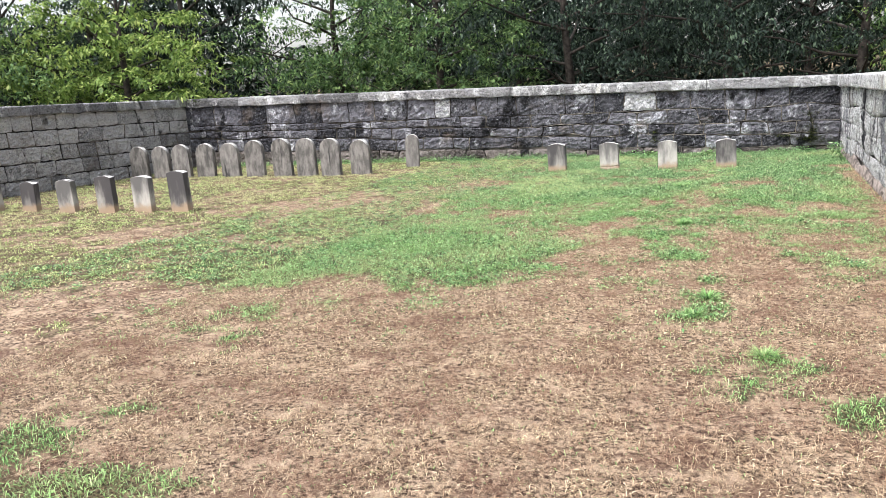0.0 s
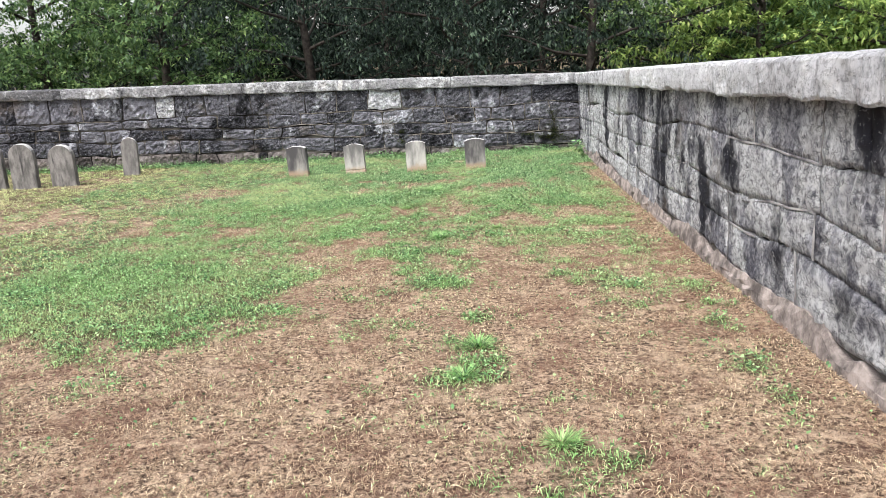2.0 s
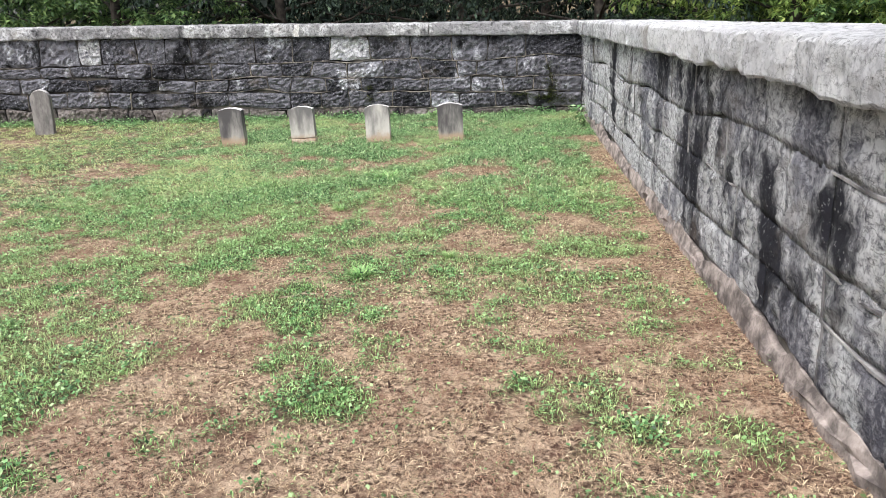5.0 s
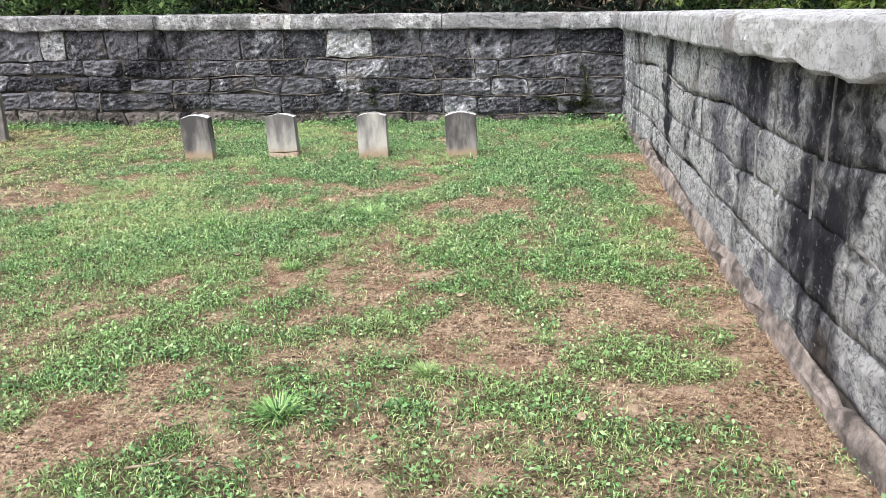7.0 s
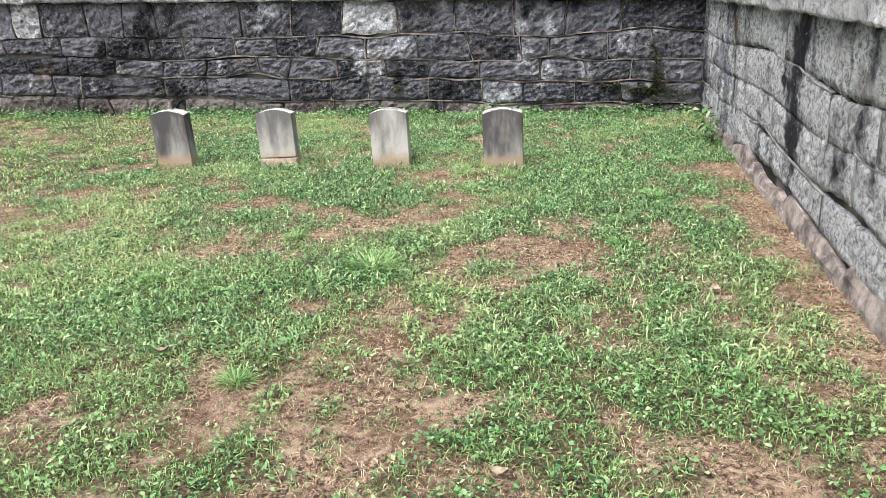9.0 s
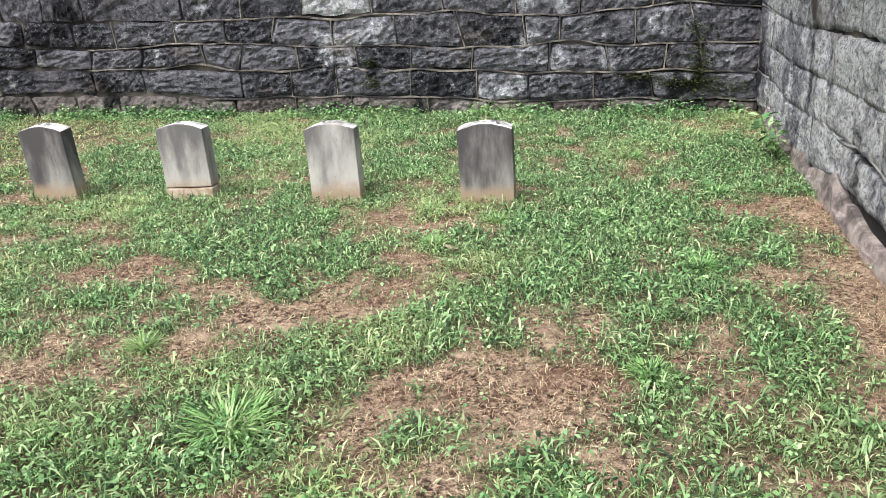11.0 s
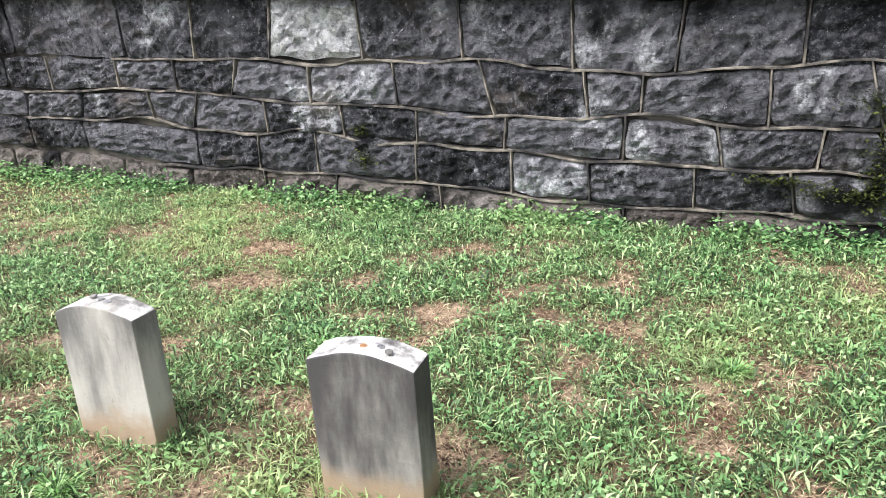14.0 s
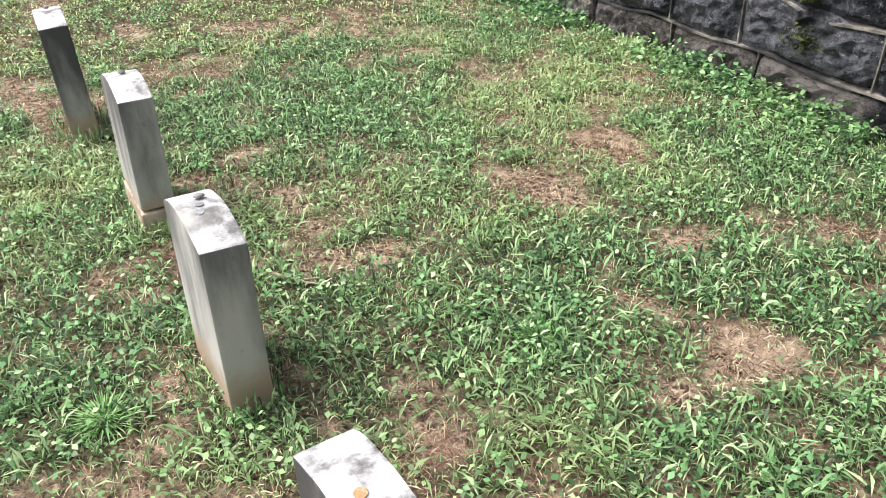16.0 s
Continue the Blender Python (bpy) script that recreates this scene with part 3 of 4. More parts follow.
def build_footing():
    """Rough mortar skirt at the foot of the east wall."""
    verts, faces = [], []
    n = 150
    for i in range(n + 1):
        a = 0.6 + 18.4 * i / n
        g = float(ground_z(0, -a))
        t = g + 0.11 + 0.12 * wob(a, 0, 0, 1.3) + 0.07 * wob(a, 2, 0, 5)
        for o, z in ((0.04 + 0.03 * wob(a, 1, 1, 5), g - 0.08), (0.034 + 0.03 * wob(a, 3, 1, 6), g + 0.04), (0.026 + 0.025 * wob(a, 5, 1, 6), t - 0.04), (0.012, t + 0.005), (-0.03, t + 0.01)):
            verts.append((-o, -a, z))
        if i:
            for k in range(4):
                p = (i - 1) * 5 + k
                faces.append((p, p + 5, p + 6, p + 1))
    part("footing", mesh_of("footing", verts, faces, M_FOOT), wall_side, "pale earth-stained mortar footing")


build_footing()


def mortar_patch(a, wall):
    """White mortar filling of a joint in the coping."""
    bm = bmesh.new()
    bmesh.ops.create_cube(bm, size=1, matrix=Matrix.Translation((-a, 0.05, coping_back(-a) - 0.085)) @ Matrix.Diagonal((0.07, 0.272, 0.178, 1)))
    bmesh.ops.subdivide_edges(bm, edges=bm.edges[:], cuts=3, use_grid_fill=True)
    for v in bm.verts:
        v.co.x += 0.03 * wob(v.co.x, v.co.y, v.co.z, 12) + 0.02 * (v.co.z - coping_back(-a) + 0.1) * 3
        v.co.y += 0.01 * wob(v.co.x, v.co.y, v.co.z, 15, 4)
    part("mortar_patch", finish(bm, "mortar_patch", plain_material("white_mortar", (0.5, 0.48, 0.46), (0.8, 0.79, 0.78), 25)), wall, "white mortar patch in the coping joint")


mortar_patch(4.35, wall_back)


# ---------- headstones ----------
def slab_mesh(name, outline, thick, material, bevel=0.006, rough=0.0, seed=0):
    """An upright slab from its outline in (x, z), bevelled."""
    bm = bmesh.new()
    front = [bm.verts.new((x, -thick / 2, z)) for x, z in outline]
    face = bm.faces.new(front)
    ext = bmesh.ops.extrude_face_region(bm, geom=[face])
    bmesh.ops.translate(bm, vec=(0, thick, 0), verts=[g for g in ext["geom"] if isinstance(g, bmesh.types.BMVert)])
    bmesh.ops.recalc_face_normals(bm, faces=bm.faces)
    sharp = [e for e in bm.edges if len(e.link_faces) == 2 and e.calc_face_angle() > 0.5]
    bmesh.ops.bevel(bm, geom=sharp, offset=bevel, segments=2, affect="EDGES", profile=0.6)
    bmesh.ops.triangulate(bm, faces=[f for f in bm.faces if len(f.verts) > 4])
    for v in bm.verts:
        v.co.x += rough * wob(*v.co, 14, seed)
        v.co.z += rough * wob(*v.co, 17, seed + 3)
    return finish(bm, name, material)


def arc(half, z_shoulder, rise, n=14):
    """Top edge from +half to -half, a flat segment of a circle."""
    return [(half * math.cos(math.pi * k / n) if rise >= half else half * (1 - 2 * k / n), z_shoulder + (rise * math.sin(math.pi * k / n) if rise >= half else rise * (1 - (1 - 2 * k / n) ** 2))) for k in range(n + 1)]


def marker(x, y, width, height, thick, lean, turn, material, label, rise, seed, group, broken=0.0):
    """A headstone whose front foot stands on the ground at x, y. broken: the height of a crack across it."""
    half = width / 2
    crack = [(half * (1 - 2 * k / 7), broken + 0.012 * wob(k, seed, 0, 1.7)) for k in range(8)]
    foot = [(p[0], p[1] + 0.004) for p in reversed(crack)] if broken else [(-half, -0.22), (half, -0.22)]
    outline = foot + arc(half, height - rise, rise)
    ob = new("headstone", slab_mesh("headstone", outline, thick, material, 0.006 if rise < half else 0.012, 0.004, seed))
    ob.matrix_world = pose(x, y + thick / 2, float(ground_z(x, y)), lean[0], lean[1], turn)
    if broken:
        low = [(-half - 0.004, -0.22), (half + 0.004, -0.22)] + [(p[0] * 1.025, p[1] - 0.004) for p in crack]
        part("broken_base", slab_mesh("broken_base", low, thick + 0.008, M_EARTHY, 0.008, 0.005, seed + 1), ob, "earth-stained lower piece below the crack")
    return tagged(ob, label, "headstone", group)


FRONT = [(-4.60, -2.77, .31, .49, (1, -1.0), -2, "dark-stained grey marble headstone with shallow arched top"),
         (-3.72, -2.68, .31, .475, (-2, -1.5), 0, "pale marble headstone cracked near its earth-stained foot"),
         (-2.76, -2.69, .305, .475, (-1, -0.5), 1, "grey marble headstone with pebble and coins on top"),
         (-1.845, -2.70, .31, .475, (0, -0.5), 2, "dark-streaked grey marble headstone with coins on top")]
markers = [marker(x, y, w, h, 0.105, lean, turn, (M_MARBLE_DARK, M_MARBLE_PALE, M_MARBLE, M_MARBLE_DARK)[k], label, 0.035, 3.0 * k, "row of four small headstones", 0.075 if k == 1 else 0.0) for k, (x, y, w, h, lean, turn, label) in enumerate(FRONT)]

for k, (x, y) in enumerate([(-12.55, -7.35), (-11.85, -7.28), (-11.0, -7.36), (-10.2, -7.4), (-9.58, -7.34), (-8.95, -7.3)]):
    h = [.52, .46, .49, .54, .52, .58][k]
    marker(x, y, [.27, .27, .28, .28, .30, .30][k], h, 0.11, (0, [0, 2, -1, 0, 1, -1][k]), [0, 4, 5, 6, 3, -2][k], (M_MARBLE, M_MARBLE_DARK)[k % 2 if k < 4 else k - 4], "small grey marble headstone with dark streaks", 0.03, 20 + k, "row of small headstones by the west wall")

ROUND = [(-13.85, -2.62, .76), (-13.4, -2.45, .74), (-12.9, -2.4, .76), (-12.3, -2.38, .76), (-11.62, -2.44, .76), (-10.97, -2.5, .8), (-10.26, -2.58, .82), (-9.7, -2.6, .81), (-9.13, -2.64, .79), (-8.55, -2.5, .73)]
for k, (x, y, h) in enumerate(ROUND):
    marker(x, y, 0.40, h * 0.92, 0.12, ([0, 1, -1, 0, 0, 1, 0, -1, 1, 2][k], [1, 0, -1, 2, 0, 1, -1, 0, 1, 1][k]), [9, 6, 8, 10, 7, 9, 6, 8, 7, 5][k], M_OLD, "weathered grey round-topped headstone", 0.2, 50 + k, "row of round-topped headstones")
marker(-8.03, -1.2, 0.27, 0.66, 0.12, (0, 2), 14, M_OLD, "slim leaning round-topped stone by the wall", 0.135, 90, "")


def disc(name, radius, height, material, place, label, category, lumpy=0.0):
    bm = bmesh.new()
    if lumpy:
        bmesh.ops.create_icosphere(bm, subdivisions=2, radius=radius)
        for v in bm.verts:
            v.co *= 1 + lumpy * wob(*(v.co * 90), 1, place[0])
            v.co.z *= 0.45
        bmesh.ops.translate(bm, vec=(0, 0, radius * 0.4), verts=bm.verts)
    else:
        bmesh.ops.create_cone(bm, cap_ends=True, segments=24, radius1=radius, radius2=radius, depth=height)
        bmesh.ops.translate(bm, vec=(0, 0, height / 2), verts=bm.verts)
        bmesh.ops.bevel(bm, geom=[e for e in bm.edges if e.calc_face_angle(0) > 1], offset=height * 0.3, segments=1, affect="EDGES")
    ob = new(name, finish(bm, name, material, bool(lumpy)))
    ob.matrix_world = pose(*place)
    tagged(ob, label, category)


def on_top(k, dx, dy):
    """A place on the arched top of one of the four front stones."""
    x, y, w, h = FRONT[k][:4]
    z = h - 0.035 * (dx / (w / 2)) ** 2
    p = markers[k].matrix_world @ Vector((dx, dy, z))
    slope = math.degrees(math.atan(0.07 * dx / (w / 2) ** 2))
    return (p.x, p.y, p.z + 0.001, 0, slope, 0)


disc("coin", 0.0105, 0.002, M_COPPER, on_top(3, 0.0, -0.01), "small copper coin lying on a headstone", "coin")
disc("coin", 0.0105, 0.002, M_NICKEL, on_top(3, 0.045, 0.0), "tarnished grey coin lying on a headstone", "coin")
disc("pebble", 0.012, 0, M_PEBBLE, on_top(3, 0.075, -0.02), "small grey pebble lying on a headstone", "pebble", 0.2)
disc("pebble", 0.013, 0, M_PEBBLE, on_top(2, -0.045, 0.01), "small grey pebble lying on a headstone", "pebble", 0.2)
disc("coin", 0.0105, 0.002, M_NICKEL, on_top(2, 0.03, -0.01), "tarnished grey coin lying on a headstone", "coin")
disc("coin", 0.0105, 0.002, M_NICKEL, on_top(2, -0.005, 0.0), "tarnished grey coin lying on a headstone", "coin")
disc("pebble", 0.012, 0, M_PEBBLE, on_top(1, -0.02, 0.0), "small grey pebble lying on a headstone", "pebble", 0.2)
disc("pebble", 0.012, 0, M_PEBBLE, on_top(0, -0.02, 0.0), "small grey pebble lying on a headstone", "pebble", 0.2)


# ---------- woods behind the walls ----------
def leaf_cloud(centers, size, droop, rs, aspect=2.4):
    """One bent diamond leaf at each centre."""
    n = len(centers)
    yaw = rs.uniform(0, 2 * np.pi, n)
    pitch = rs.normal(-droop, 0.45, n)
    d = np.stack([np.cos(yaw) * np.cos(pitch), np.sin(yaw) * np.cos(pitch), np.sin(pitch)], 1)
    side = np.stack([-np.sin(yaw), np.cos(yaw), rs.normal(0, 0.35, n)], 1)
    side /= np.linalg.norm(side, axis=1)[:, None]
    ln = size * rs.uniform(0.6, 1.4, n)[:, None]
    w = ln / aspect
    a = centers
    mid = a + d * ln * 0.5
    v = np.stack([a, mid + side * w * 0.5, a + d * ln + np.array([0, 0, -0.15]) * ln, mid - side * w * 0.5], 1).reshape(-1, 3)
    q = np.arange(n * 4).reshape(-1, 4)
    return v, q


def limb(bm, p, q, r0, r1, seg=7, rings=4, bend=0.12, seed=0.0):
    p, q = Vector(p), Vector(q)
    d = (q - p).normalized()
    s = d.orthogonal().normalized()
    t = d.cross(s)
    last = None
    for i in range(rings + 1):
        u = i / rings
        c = p.lerp(q, u) + (s * wob(u * 2, seed, 0, 1.3) + t * wob(seed, u * 2, 5, 1.3)) * bend * (q - p).length * (u if u < 1 else 1)
        r = r0 * (1 - u) + r1 * u
        ring = [bm.verts.new(c + (s * math.cos(2 * math.pi * k / seg) + t * math.sin(2 * math.pi * k / seg)) * r) for k in range(seg)]
        if last:
            for k in range(seg):
                bm.faces.new((last[k], last[(k + 1) % seg], ring[(k + 1) % seg], ring[k]))
        last = ring
    return c


def build_tree(name, label, height, spread, low, leaves, size, droop, material, seed, sprays=90):
    """Tapered trunk with limbs, crown of many leaves in drooping sprays."""
    rs = np.random.RandomState(seed)
    tree = new(name)
    tagged(tree, label, "tree", "woods behind the wall")
    bm = bmesh.new()
    limb(bm, (0, 0, -0.6), (0, 0, height * 0.8), 0.16, 0.04, 8, 6, 0.05, seed)
    centres = []
    for k in range(16):
        z = low + 0.3 + (height * 0.8 - low) * (k / 15) ** 1.3
        ang = k * 2.4 + rs.uniform(-0.4, 0.4)
        reach = spread * (0.75 + 0.35 * rs.rand()) * math.sin(math.pi * (0.25 + 0.7 * k / 16))
        tip = limb(bm, (0, 0, z * 0.85), (math.cos(ang) * reach, math.sin(ang) * reach, z + reach * 0.15), 0.05, 0.012, 5, 3, 0.15, seed + k)
        centres.append(np.array(tip))
    part("trunk", finish(bm, "trunk", M_BARK, True), tree)
    # sprays: strings of leaves that start on a lumpy shell and hang outward
    pts = []
    per = leaves // sprays
    for k in range(sprays):
        c = centres[rs.randint(len(centres))] * rs.uniform(0.45, 1.1)
        start = c + rs.normal(0, [spread * 0.2, spread * 0.2, (height - low) * 0.12], 3)
        start[2] = max(start[2], low + 0.3)
        yaw = math.atan2(start[1], start[0]) + rs.normal(0, 0.6)
        length = rs.uniform(0.5, 1.2) * spread * 0.4
        t = rs.uniform(0, 1, per)
        drop = -0.35 * droop * length * t ** 2 * 1.6
        line = start + np.stack([np.cos(yaw) * t * length, np.sin(yaw) * t * length, drop], 1)
        pts.append(line + rs.normal(0, 0.085, (per, 3)) * np.array([1, 1, 0.6]) * (0.5 + t[:, None]))
    v, q = leaf_cloud(np.concatenate(pts), size, droop, rs)
    part("crown", poly_mesh("crown", v, q, np.zeros((0, 3), int), material), tree)
    return tree


def outside_z(x, y):
    return float(ground_z(np.array(x), np.array(y))) - 0.05


proto = {
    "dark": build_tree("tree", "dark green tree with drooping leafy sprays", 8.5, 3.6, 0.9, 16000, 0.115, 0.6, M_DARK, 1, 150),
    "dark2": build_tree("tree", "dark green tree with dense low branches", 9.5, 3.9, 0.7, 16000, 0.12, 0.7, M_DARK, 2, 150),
    "mid": build_tree("tree", "mid green broadleaf tree with low branches", 7.0, 3.0, 0.5, 15000, 0.135, 0.35, M_MIDLEAF, 3, 280),
    "bright": build_tree("tree", "yellow-green leafy young tree", 5.5, 2.4, 0.4, 16000, 0.15, 0.4, M_BRIGHT, 4, 230),
}
WOODS = [("dark", -6.5, 7.0), ("dark2", -2.2, 7.4), ("dark", 1.0, 7.0), ("mid", 4.3, 9.0), ("bright", 4.8, 5.2), ("mid", 7.6, 4.2), ("bright", 7.2, 9.5), ("mid", -10.2, 6.2), ("mid", -12.2, 9.0), ("mid", -13.6, 6.4), ("dark2", -18.6, 5.5), ("bright", -19.2, 2.2),
         ("bright", -17.3, 1.2), ("dark", -22.5, 2.0), ("mid", -20.8, -2.5), ("dark2", 8, 13), ("bright", 9.0, 6.5), ("bright", 12.0, 5.0), ("mid", 13.5, 10.0), ("bright", 10.5, 1.5),
         ("dark2", -5, 12), ("dark", 0, 12.5), ("dark", -9.5, 12), ("dark2", -23.5, 8), ("mid", 16.5, 4.5), ("bright", 15.0, 0.0)]
used = set()
for k, (kind, x, y) in enumerate(WOODS):
    m = pose(x, y, outside_z(x, y), 0, 0, (k * 77) % 360)
    if kind in used:
        copy_thing(proto[kind], m)
    else:
        proto[kind].matrix_world = m
        used.add(kind)


def far_woods():
    """The depth of the woods: a thick band of leaves on many hidden stems, coloured near black for shade."""
    rs = np.random.RandomState(9)
    n = 75000
    ang = rs.uniform(-1.25, 1.35, n)
    r = rs.uniform(27, 40, n)
    x, y = -2 + np.sin(ang) * r, -13 + np.cos(ang) * r
    z = rs.uniform(0.2, 10, n) * (0.75 + 0.25 * np.sin(ang * 9))
    keep = ~((ang > -0.62) & (ang < -0.50) & (z > 3.6))
    x, y, z = x[keep], y[keep], z[keep]
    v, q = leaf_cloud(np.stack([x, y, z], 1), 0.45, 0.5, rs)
    tagged(new("far_woods", poly_mesh("far_woods", v, q, np.zeros((0, 3), int), M_DEEP_SHADE)), "dense woodland behind the walls, its deep shade in the near-black leaf colour", "woods", kind="stuff")


far_woods()


# ---------- turf ----------
def blades(name, label, x, y, yaw, length, width, lean, material, rs, lift=0.0):
    """Bent pointed blades rooted at x, y that lean towards yaw."""
    n = len(x)
    z = ground_z(x, y) - 0.004 + lift
    d = np.stack([np.cos(yaw), np.sin(yaw), np.zeros(n)], 1)
    s = np.stack([-np.sin(yaw), np.cos(yaw), rs.normal(0, 0.35, n)], 1) * (width * 0.5)[:, None]
    root = np.stack([x, y, z], 1)
    up = np.array([0, 0, 1.0])
    h, o = (length * np.cos(lean))[:, None], (length * np.sin(lean))[:, None]
    mid = root + d * o * 0.45 + up * h * 0.7
    tip = root + d * o * 1.05 + up * h * rs.uniform(0.55, 1.0, (n, 1))
    v = np.stack([root, mid + s, tip, mid - s], 1).reshape(-1, 3)
    ob = new(name, poly_mesh(name, v, np.arange(n * 4).reshape(-1, 4), np.zeros((0, 3), int), material))
    return tagged(ob, label, "grass", kind="stuff")


def scatter(rs, n, x0, x1, y0, y1, clump, spread=0.022):
    """Places in loose clumps, with the way outward from each clump's middle and a chance number for each clump."""
    m = n // clump
    cx, cy = rs.uniform(x0, x1, m), rs.uniform(y0, y1, m)
    dx, dy = rs.normal(0, spread, m * clump), rs.normal(0, spread, m * clump)
    x, y = np.repeat(cx, clump) + dx, np.repeat(cy, clump) + dy
    yaw = np.arctan2(dy, dx) + rs.normal(0, 0.9, m * clump)
    keep = (x > LEFT_X + 0.03) & (x < -0.03) & (y < -0.03)
    return x[keep], y[keep], yaw[keep], np.repeat(rs.uniform(0, 1, m), clump)[keep]


ZONES = {"north": (-5.2, -0.02, -5.2, -0.02, 250000, 1.0), "middle": (-5.2, -0.02, -10.0, -5.2, 215000, 1.0), "south": (-5.2, -0.02, -15.2, -10.0, 190000, 1.1),
         "west": (-14.4, -5.2, -15.5, -0.02, 190000, 2.2), "start": (-5.2, -0.02, -17.5, -15.2, 8000, 1.5)}


def build_turf():
    rs = np.random.RandomState(11)
    for zone, (x0, x1, y0, y1, count, thick) in ZONES.items():
        x, y, yaw, luck = scatter(rs, count, x0, x1, y0, y1, 8)
        g = green_at(x, y)
        pick = 0.4 * rs.uniform(0, 1, len(x)) + 0.6 * luck
        isgreen = pick < np.clip((g - 0.13) * 1.45, 0.15, 0.86)
        gx, gy = x[isgreen], y[isgreen]
        n = len(gx)
        blades("grass", "short green lawn grass", gx, gy, yaw[isgreen], rs.uniform(0.016, 0.048, n) * (0.65 + 0.5 * g[isgreen]), rs.uniform(0.002, 0.005, n) * thick, rs.uniform(0.3, 1.35, n), {"west": M_PALE, "north": M_BLADE}.get(zone, M_FRESH), rs)
        sx, sy = x[~isgreen], y[~isgreen]
        n = len(sx)
        blades("dry_grass", "short dead straw-brown grass", sx, sy, rs.uniform(0, 6.283, n), rs.uniform(0.015, 0.045, n), rs.uniform(0.0015, 0.003, n) * thick, rs.uniform(0.85, 1.5, n), M_STRAW, rs, 0.004)
    # matted dead thatch on the bare patches
    x, y, yaw, luck = scatter(rs, 380000, -5.2, -0.02, -15.4, -0.1, 11, 0.026)
    keep = 0.5 * rs.uniform(0, 1, len(x)) + 0.5 * luck < np.clip(0.8 - 1.0 * green_at(x, y), 0.14, 0.8)
    x, y, yaw = x[keep], y[keep], yaw[keep]
    n = len(x)
    blades("thatch", "matted brown and tan dead grass stalks", x, y, yaw, rs.uniform(0.018, 0.05, n), rs.uniform(0.0014, 0.003, n), rs.uniform(0.5, 1.4, n), M_STRAW, rs, 0.004)
    # coarse broad blades
    x, y, yaw, luck = scatter(rs, 90000, -5.5, -0.02, -6.2, -0.02, 7, 0.02)
    g = green_at(x, y)
    keep = rs.uniform(0, 1, len(x)) < np.clip((g - 0.4) * 2, 0.0, 1)
    x, y, yaw = x[keep], y[keep], yaw[keep]
    n = len(x)
    blades("crabgrass", "coarse broad-bladed green crabgrass in the lawn", x, y, yaw, rs.uniform(0.03, 0.08, n), rs.uniform(0.0045, 0.0095, n), rs.uniform(0.5, 1.3, n), M_BLADE, rs, 0.008)
    # clover and broad weeds
    x, y, yaw, luck = scatter(rs, 215000, -7.5, -0.02, -12.5, -0.02, 9, 0.03)
    keep = rs.uniform(0, 1, len(x)) < np.clip((green_at(x, y) - 0.3) * 1.8, 0.03, 1)
    x, y = x[keep], y[keep]
    n = len(x)
    c = np.stack([x, y, ground_z(x, y) + rs.uniform(0.008, 0.045, n)], 1)
    v, q = leaf_cloud(c, 0.018, -0.15, rs, 1.4)
    tagged(new("clover", poly_mesh("clover", v, q, np.zeros((0, 3), int), M_CLOVER)), "low green clover and broadleaf weeds in the lawn", "weeds", kind="stuff")
    # longer blades left standing round the feet of the four small stones
    for sx, sy, w in [(m[0], m[1], m[2]) for m in FRONT]:
        n = 260
        side = rs.randint(0, 4, n)
        u, v = rs.uniform(-0.5, 0.5, n), rs.uniform(0.01, 0.05, n)
        x = sx + np.where(side < 2, u * (w + 0.06), np.where(side == 2, -w / 2 - v, w / 2 + v))
        y = sy + 0.05 + np.where(side == 0, -0.06 - v, np.where(side == 1, 0.06 + v, u * 0.14))
        blades("grass_fringe", "uncut green grass round the foot of a headstone", x, y, rs.uniform(0, 6.283, n), rs.uniform(0.03, 0.11, n), rs.uniform(0.003, 0.006, n), rs.uniform(0.1, 0.9, n), M_BLADE, rs)
    # taller weeds along the foot of the back wall
    x = rs.uniform(-14, -0.1, 17000)
    y = -np.abs(rs.normal(0.02, 0.13, 17000)) - 0.03
    keep = np.array([noise.noise((a * 1.7, 3, 0)) for a in x]) > -0.15
    x, y = x[keep], y[keep]
    n = len(x)
    c = np.stack([x, y, ground_z(x, y) + rs.uniform(0.0, 0.11, n) * (0.3 + rs.uniform(0, 1, n)) * np.exp(y * 1.5)], 1)
    v, q = leaf_cloud(c, 0.03, -0.1, rs, 1.5)
    tagged(new("wall_weeds", poly_mesh("wall_weeds", v, q, np.zeros((0, 3), int), M_CLOVER)), "green broadleaf weeds along the foot of the wall", "weeds", kind="stuff")


build_turf()


def build_tuft(name, label, count, length, width, material, seed):
    """A rosette of broad arching grass blades."""
    rs = np.random.RandomState(seed)
    tuft = new(name)
    tagged(tuft, label, "weed", "coarse grass tufts")
    verts, faces = [], []
    for k in range(count):
        yaw, ln, lean = rs.uniform(0, 6.283), length * rs.uniform(0.5, 1.1), rs.uniform(0.4, 1.2)
        d, s = np.array([math.cos(yaw), math.sin(yaw), 0]), np.array([-math.sin(yaw), math.cos(yaw), 0])
        r0 = d * rs.uniform(0, 0.07)
        b = len(verts)
        for i in range(5):
            u = i / 4
            c = r0 + d * ln * u * math.sin(lean) + np.array([0, 0, ln * (u * math.cos(lean) - 0.35 * u * u) + 0.005])
            w = width * (0.7 + 0.6 * u) * (1 - u ** 2) * 0.5 + 0.0004
            verts += [c - s * w + np.array([0, 0, 0.2 * w]), c + s * w + np.array([0, 0, 0.2 * w])]
            if i:
                faces.append((b + 2 * i - 2, b + 2 * i - 1, b + 2 * i + 1, b + 2 * i))
    part("foliage", mesh_of("foliage", verts, faces, material), tuft)
    return tuft


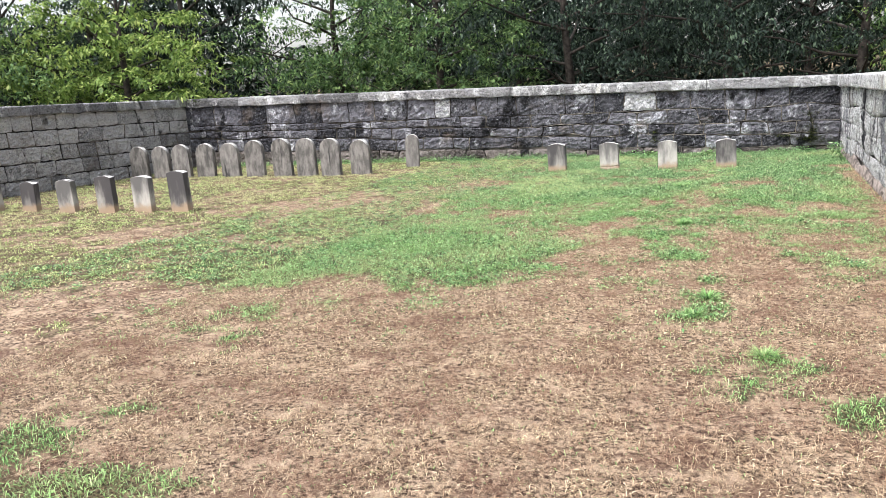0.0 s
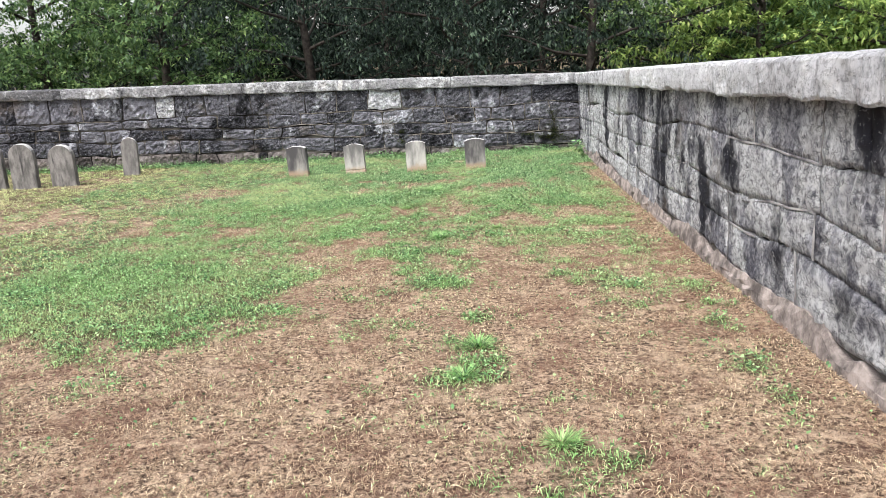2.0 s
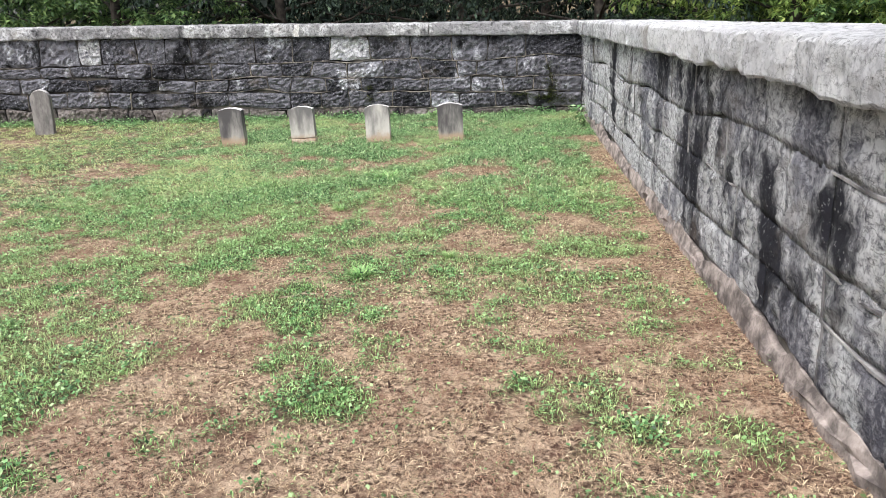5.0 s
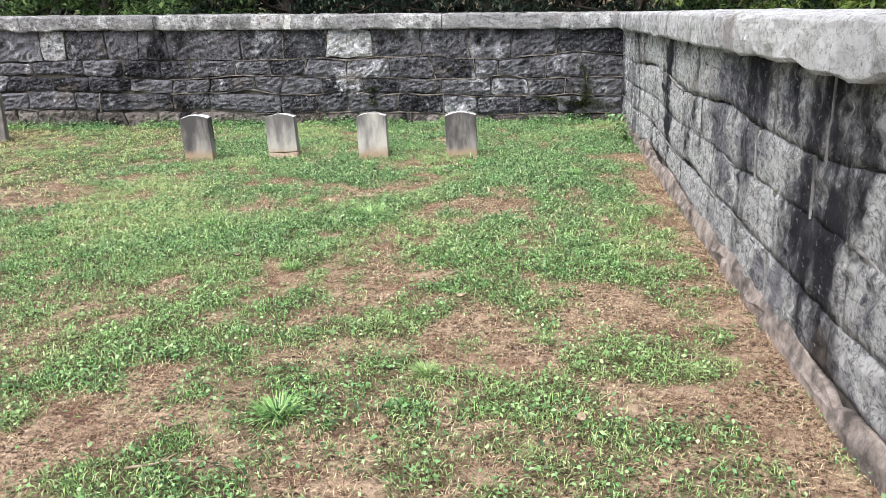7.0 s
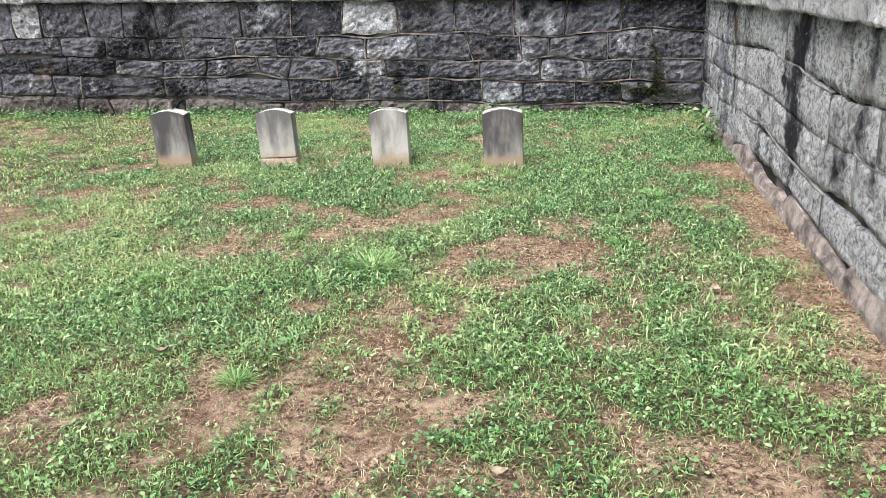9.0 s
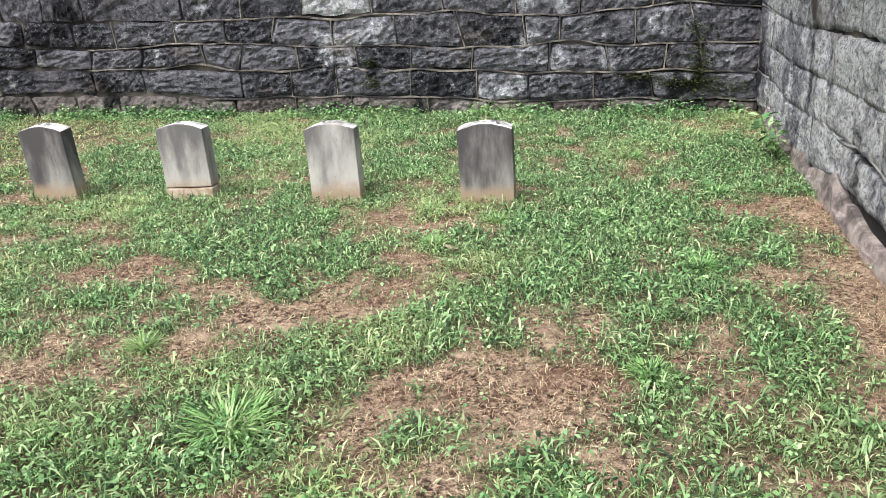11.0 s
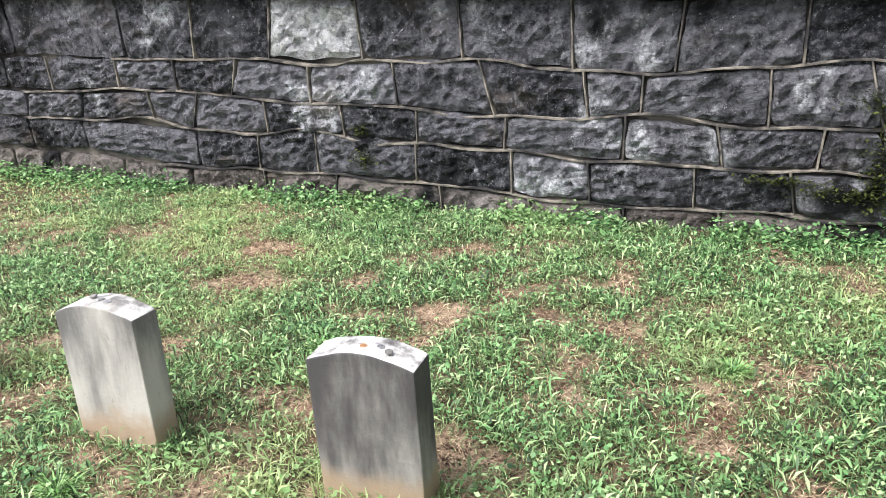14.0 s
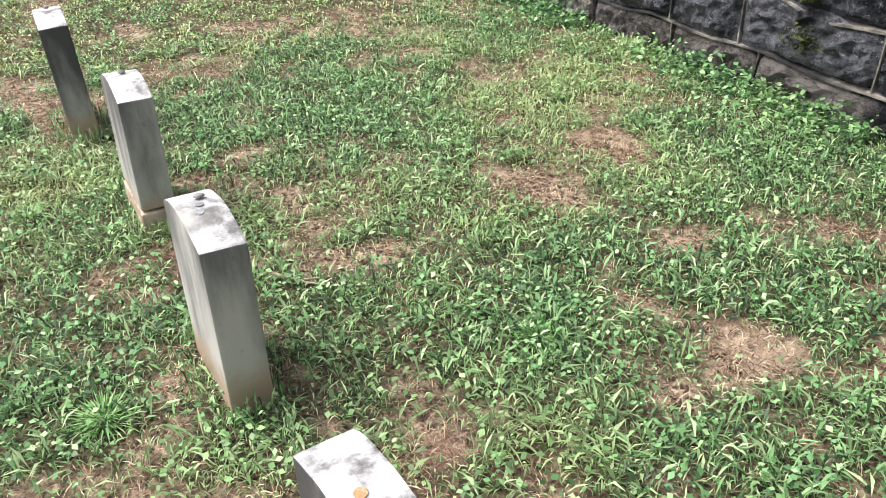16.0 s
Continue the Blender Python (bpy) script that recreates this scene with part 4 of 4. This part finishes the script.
tuft = build_tuft("grass_tuft", "coarse green crabgrass tuft in the lawn", 240, 0.105, 0.0052, M_FRESH, 3)
TUFTS = [(-2.3, -5.1, 1.0), (-1.58, -11.25, .9), (-2.0, -8.2, 1.0), (-1.63, -11.7, .8), (-1.75, -3.0, .8), (-2.75, -2.95, .7), (-.75, -3.6, .9), (-1.2, -2.9, .7), (-2.0, -3.4, .8), (-1.0, -4.6, .8), (-2.9, -4.6, .8), (-.55, -2.4, .8), (-1.9, -2.35, .7), (-3.9, -3.0, .6),
         (-3.4, -5.4, .8), (-1.5, -7.8, .7), (-2.5, -6.4, .8), (-1.25, -12.4, .8), (-1.0, -1.6, .7), (-2.5, -1.9, .6)]
for k, (x, y, s) in enumerate(TUFTS):
    m = pose(x, y, float(ground_z(x, y)), 0, 0, k * 61)
    if k == 0:
        tuft.matrix_world = m
    else:
        c = copy_thing(tuft, m)
        c.scale = (s, s, s)
tuft.scale = (1.5, 1.5, 1.25)


def build_sapling():
    """The leafy weed that grows at the foot of the east wall near the corner."""
    rs = np.random.RandomState(21)
    plant = new("wall_plant")
    tagged(plant, "bright green leafy weed growing beside the wall", "plant")
    bm = bmesh.new()
    pts = []
    for k in range(6):
        a, r = rs.uniform(1.6, 4.7), rs.uniform(0.05, 0.2)
        tip = limb(bm, (0, 0, -0.02), (math.cos(a) * r, math.sin(a) * r, rs.uniform(0.12, 0.32)), 0.004, 0.0015, 4, 3, 0.1, k)
        for q in range(9):
            pts.append(np.array(tip) * rs.uniform(0.45, 1.05) + rs.normal(0, 0.02, 3))
    part("stem", finish(bm, "stem", M_CLOVER), plant)
    v, q = leaf_cloud(np.array(pts), 0.075, 0.1, rs, 2.0)
    part("foliage", poly_mesh("foliage", v, q, np.zeros((0, 3), int), M_CLOVER), plant)
    plant.matrix_world = pose(-0.1, -1.62, float(ground_z(-0.1, -1.62)))


build_sapling()


def build_twig(x, y, turn, length):
    bm = bmesh.new()
    limb(bm, (-length / 2, 0, 0.01), (length / 2, 0, 0.012), 0.006, 0.003, 6, 5, 0.12, x)
    limb(bm, (0, 0, 0.012), (length * 0.25, length * 0.14, 0.018), 0.004, 0.002, 5, 3, 0.1, y)
    ob = new("twig", finish(bm, "twig", M_TWIG, True))
    ob.matrix_world = pose(x, y, float(ground_z(x, y)) + 0.006, 0, 0, turn)
    tagged(ob, "dry brown twig lying on the grass", "twig")


build_twig(-2.28, -8.58, 20, 0.22)
build_twig(-3.05, -2.35, 35, 0.2)


def build_moss():
    """Dark moss cushions on the ledges of the back wall."""
    rs = np.random.RandomState(31)
    pts = []
    for x, z, w, h, n in ((-0.46, 0.40, 0.05, 0.10, 420), (-0.55, 0.27, 0.16, 0.02, 420), (-0.93, 0.32, 0.10, 0.012, 240), (-0.3, 0.22, 0.12, 0.03, 260), (-3.3, 0.33, 0.04, 0.025, 160), (-3.29, 0.52, 0.03, 0.02, 110), (-0.5, 0.72, 0.07, 0.03, 140)):
        pts.append(np.stack([rs.normal(x, w, n), rs.uniform(-0.05, -0.015, n), rs.normal(z, h, n)], 1))
    v, q = leaf_cloud(np.concatenate(pts), 0.02, -0.2, rs, 1.4)
    tagged(new("wall_moss", poly_mesh("wall_moss", v, q, np.zeros((0, 3), int), M_MOSS)), "dark green moss on the wall's damp joints", "moss", kind="stuff")


build_moss()


def fallen_leaf(x, y, turn, size):
    """A curled dry leaf."""
    verts, faces = [], []
    for i in range(5):
        u = i / 4
        w = size * 0.3 * math.sin(math.pi * (0.06 + 0.9 * u))
        for k in (-1, 0, 1):
            verts.append((size * (u - 0.5), k * w, 0.006 + 0.012 * abs(k) + 0.012 * (u - 0.5) ** 2 * 4))
        if i:
            for k in range(2):
                p = (i - 1) * 3 + k
                faces.append((p, p + 3, p + 4, p + 1))
    ob = new("fallen_leaf", mesh_of("fallen_leaf", verts, faces, M_TWIG, True))
    ob.matrix_world = pose(x, y, float(ground_z(x, y)) + 0.012, 4, 3, turn)
    tagged(ob, "curled dry tan leaf lying on the grass", "leaf", "dry fallen leaves")


for k, (x, y) in enumerate([(-1.45, -6.9), (-.9, -8.2), (-.45, -10.6), (-2.9, -6.2), (-.6, -5.3), (-1.9, -3.5)]):
    fallen_leaf(x, y, k * 67, 0.06 + 0.01 * (k % 3))
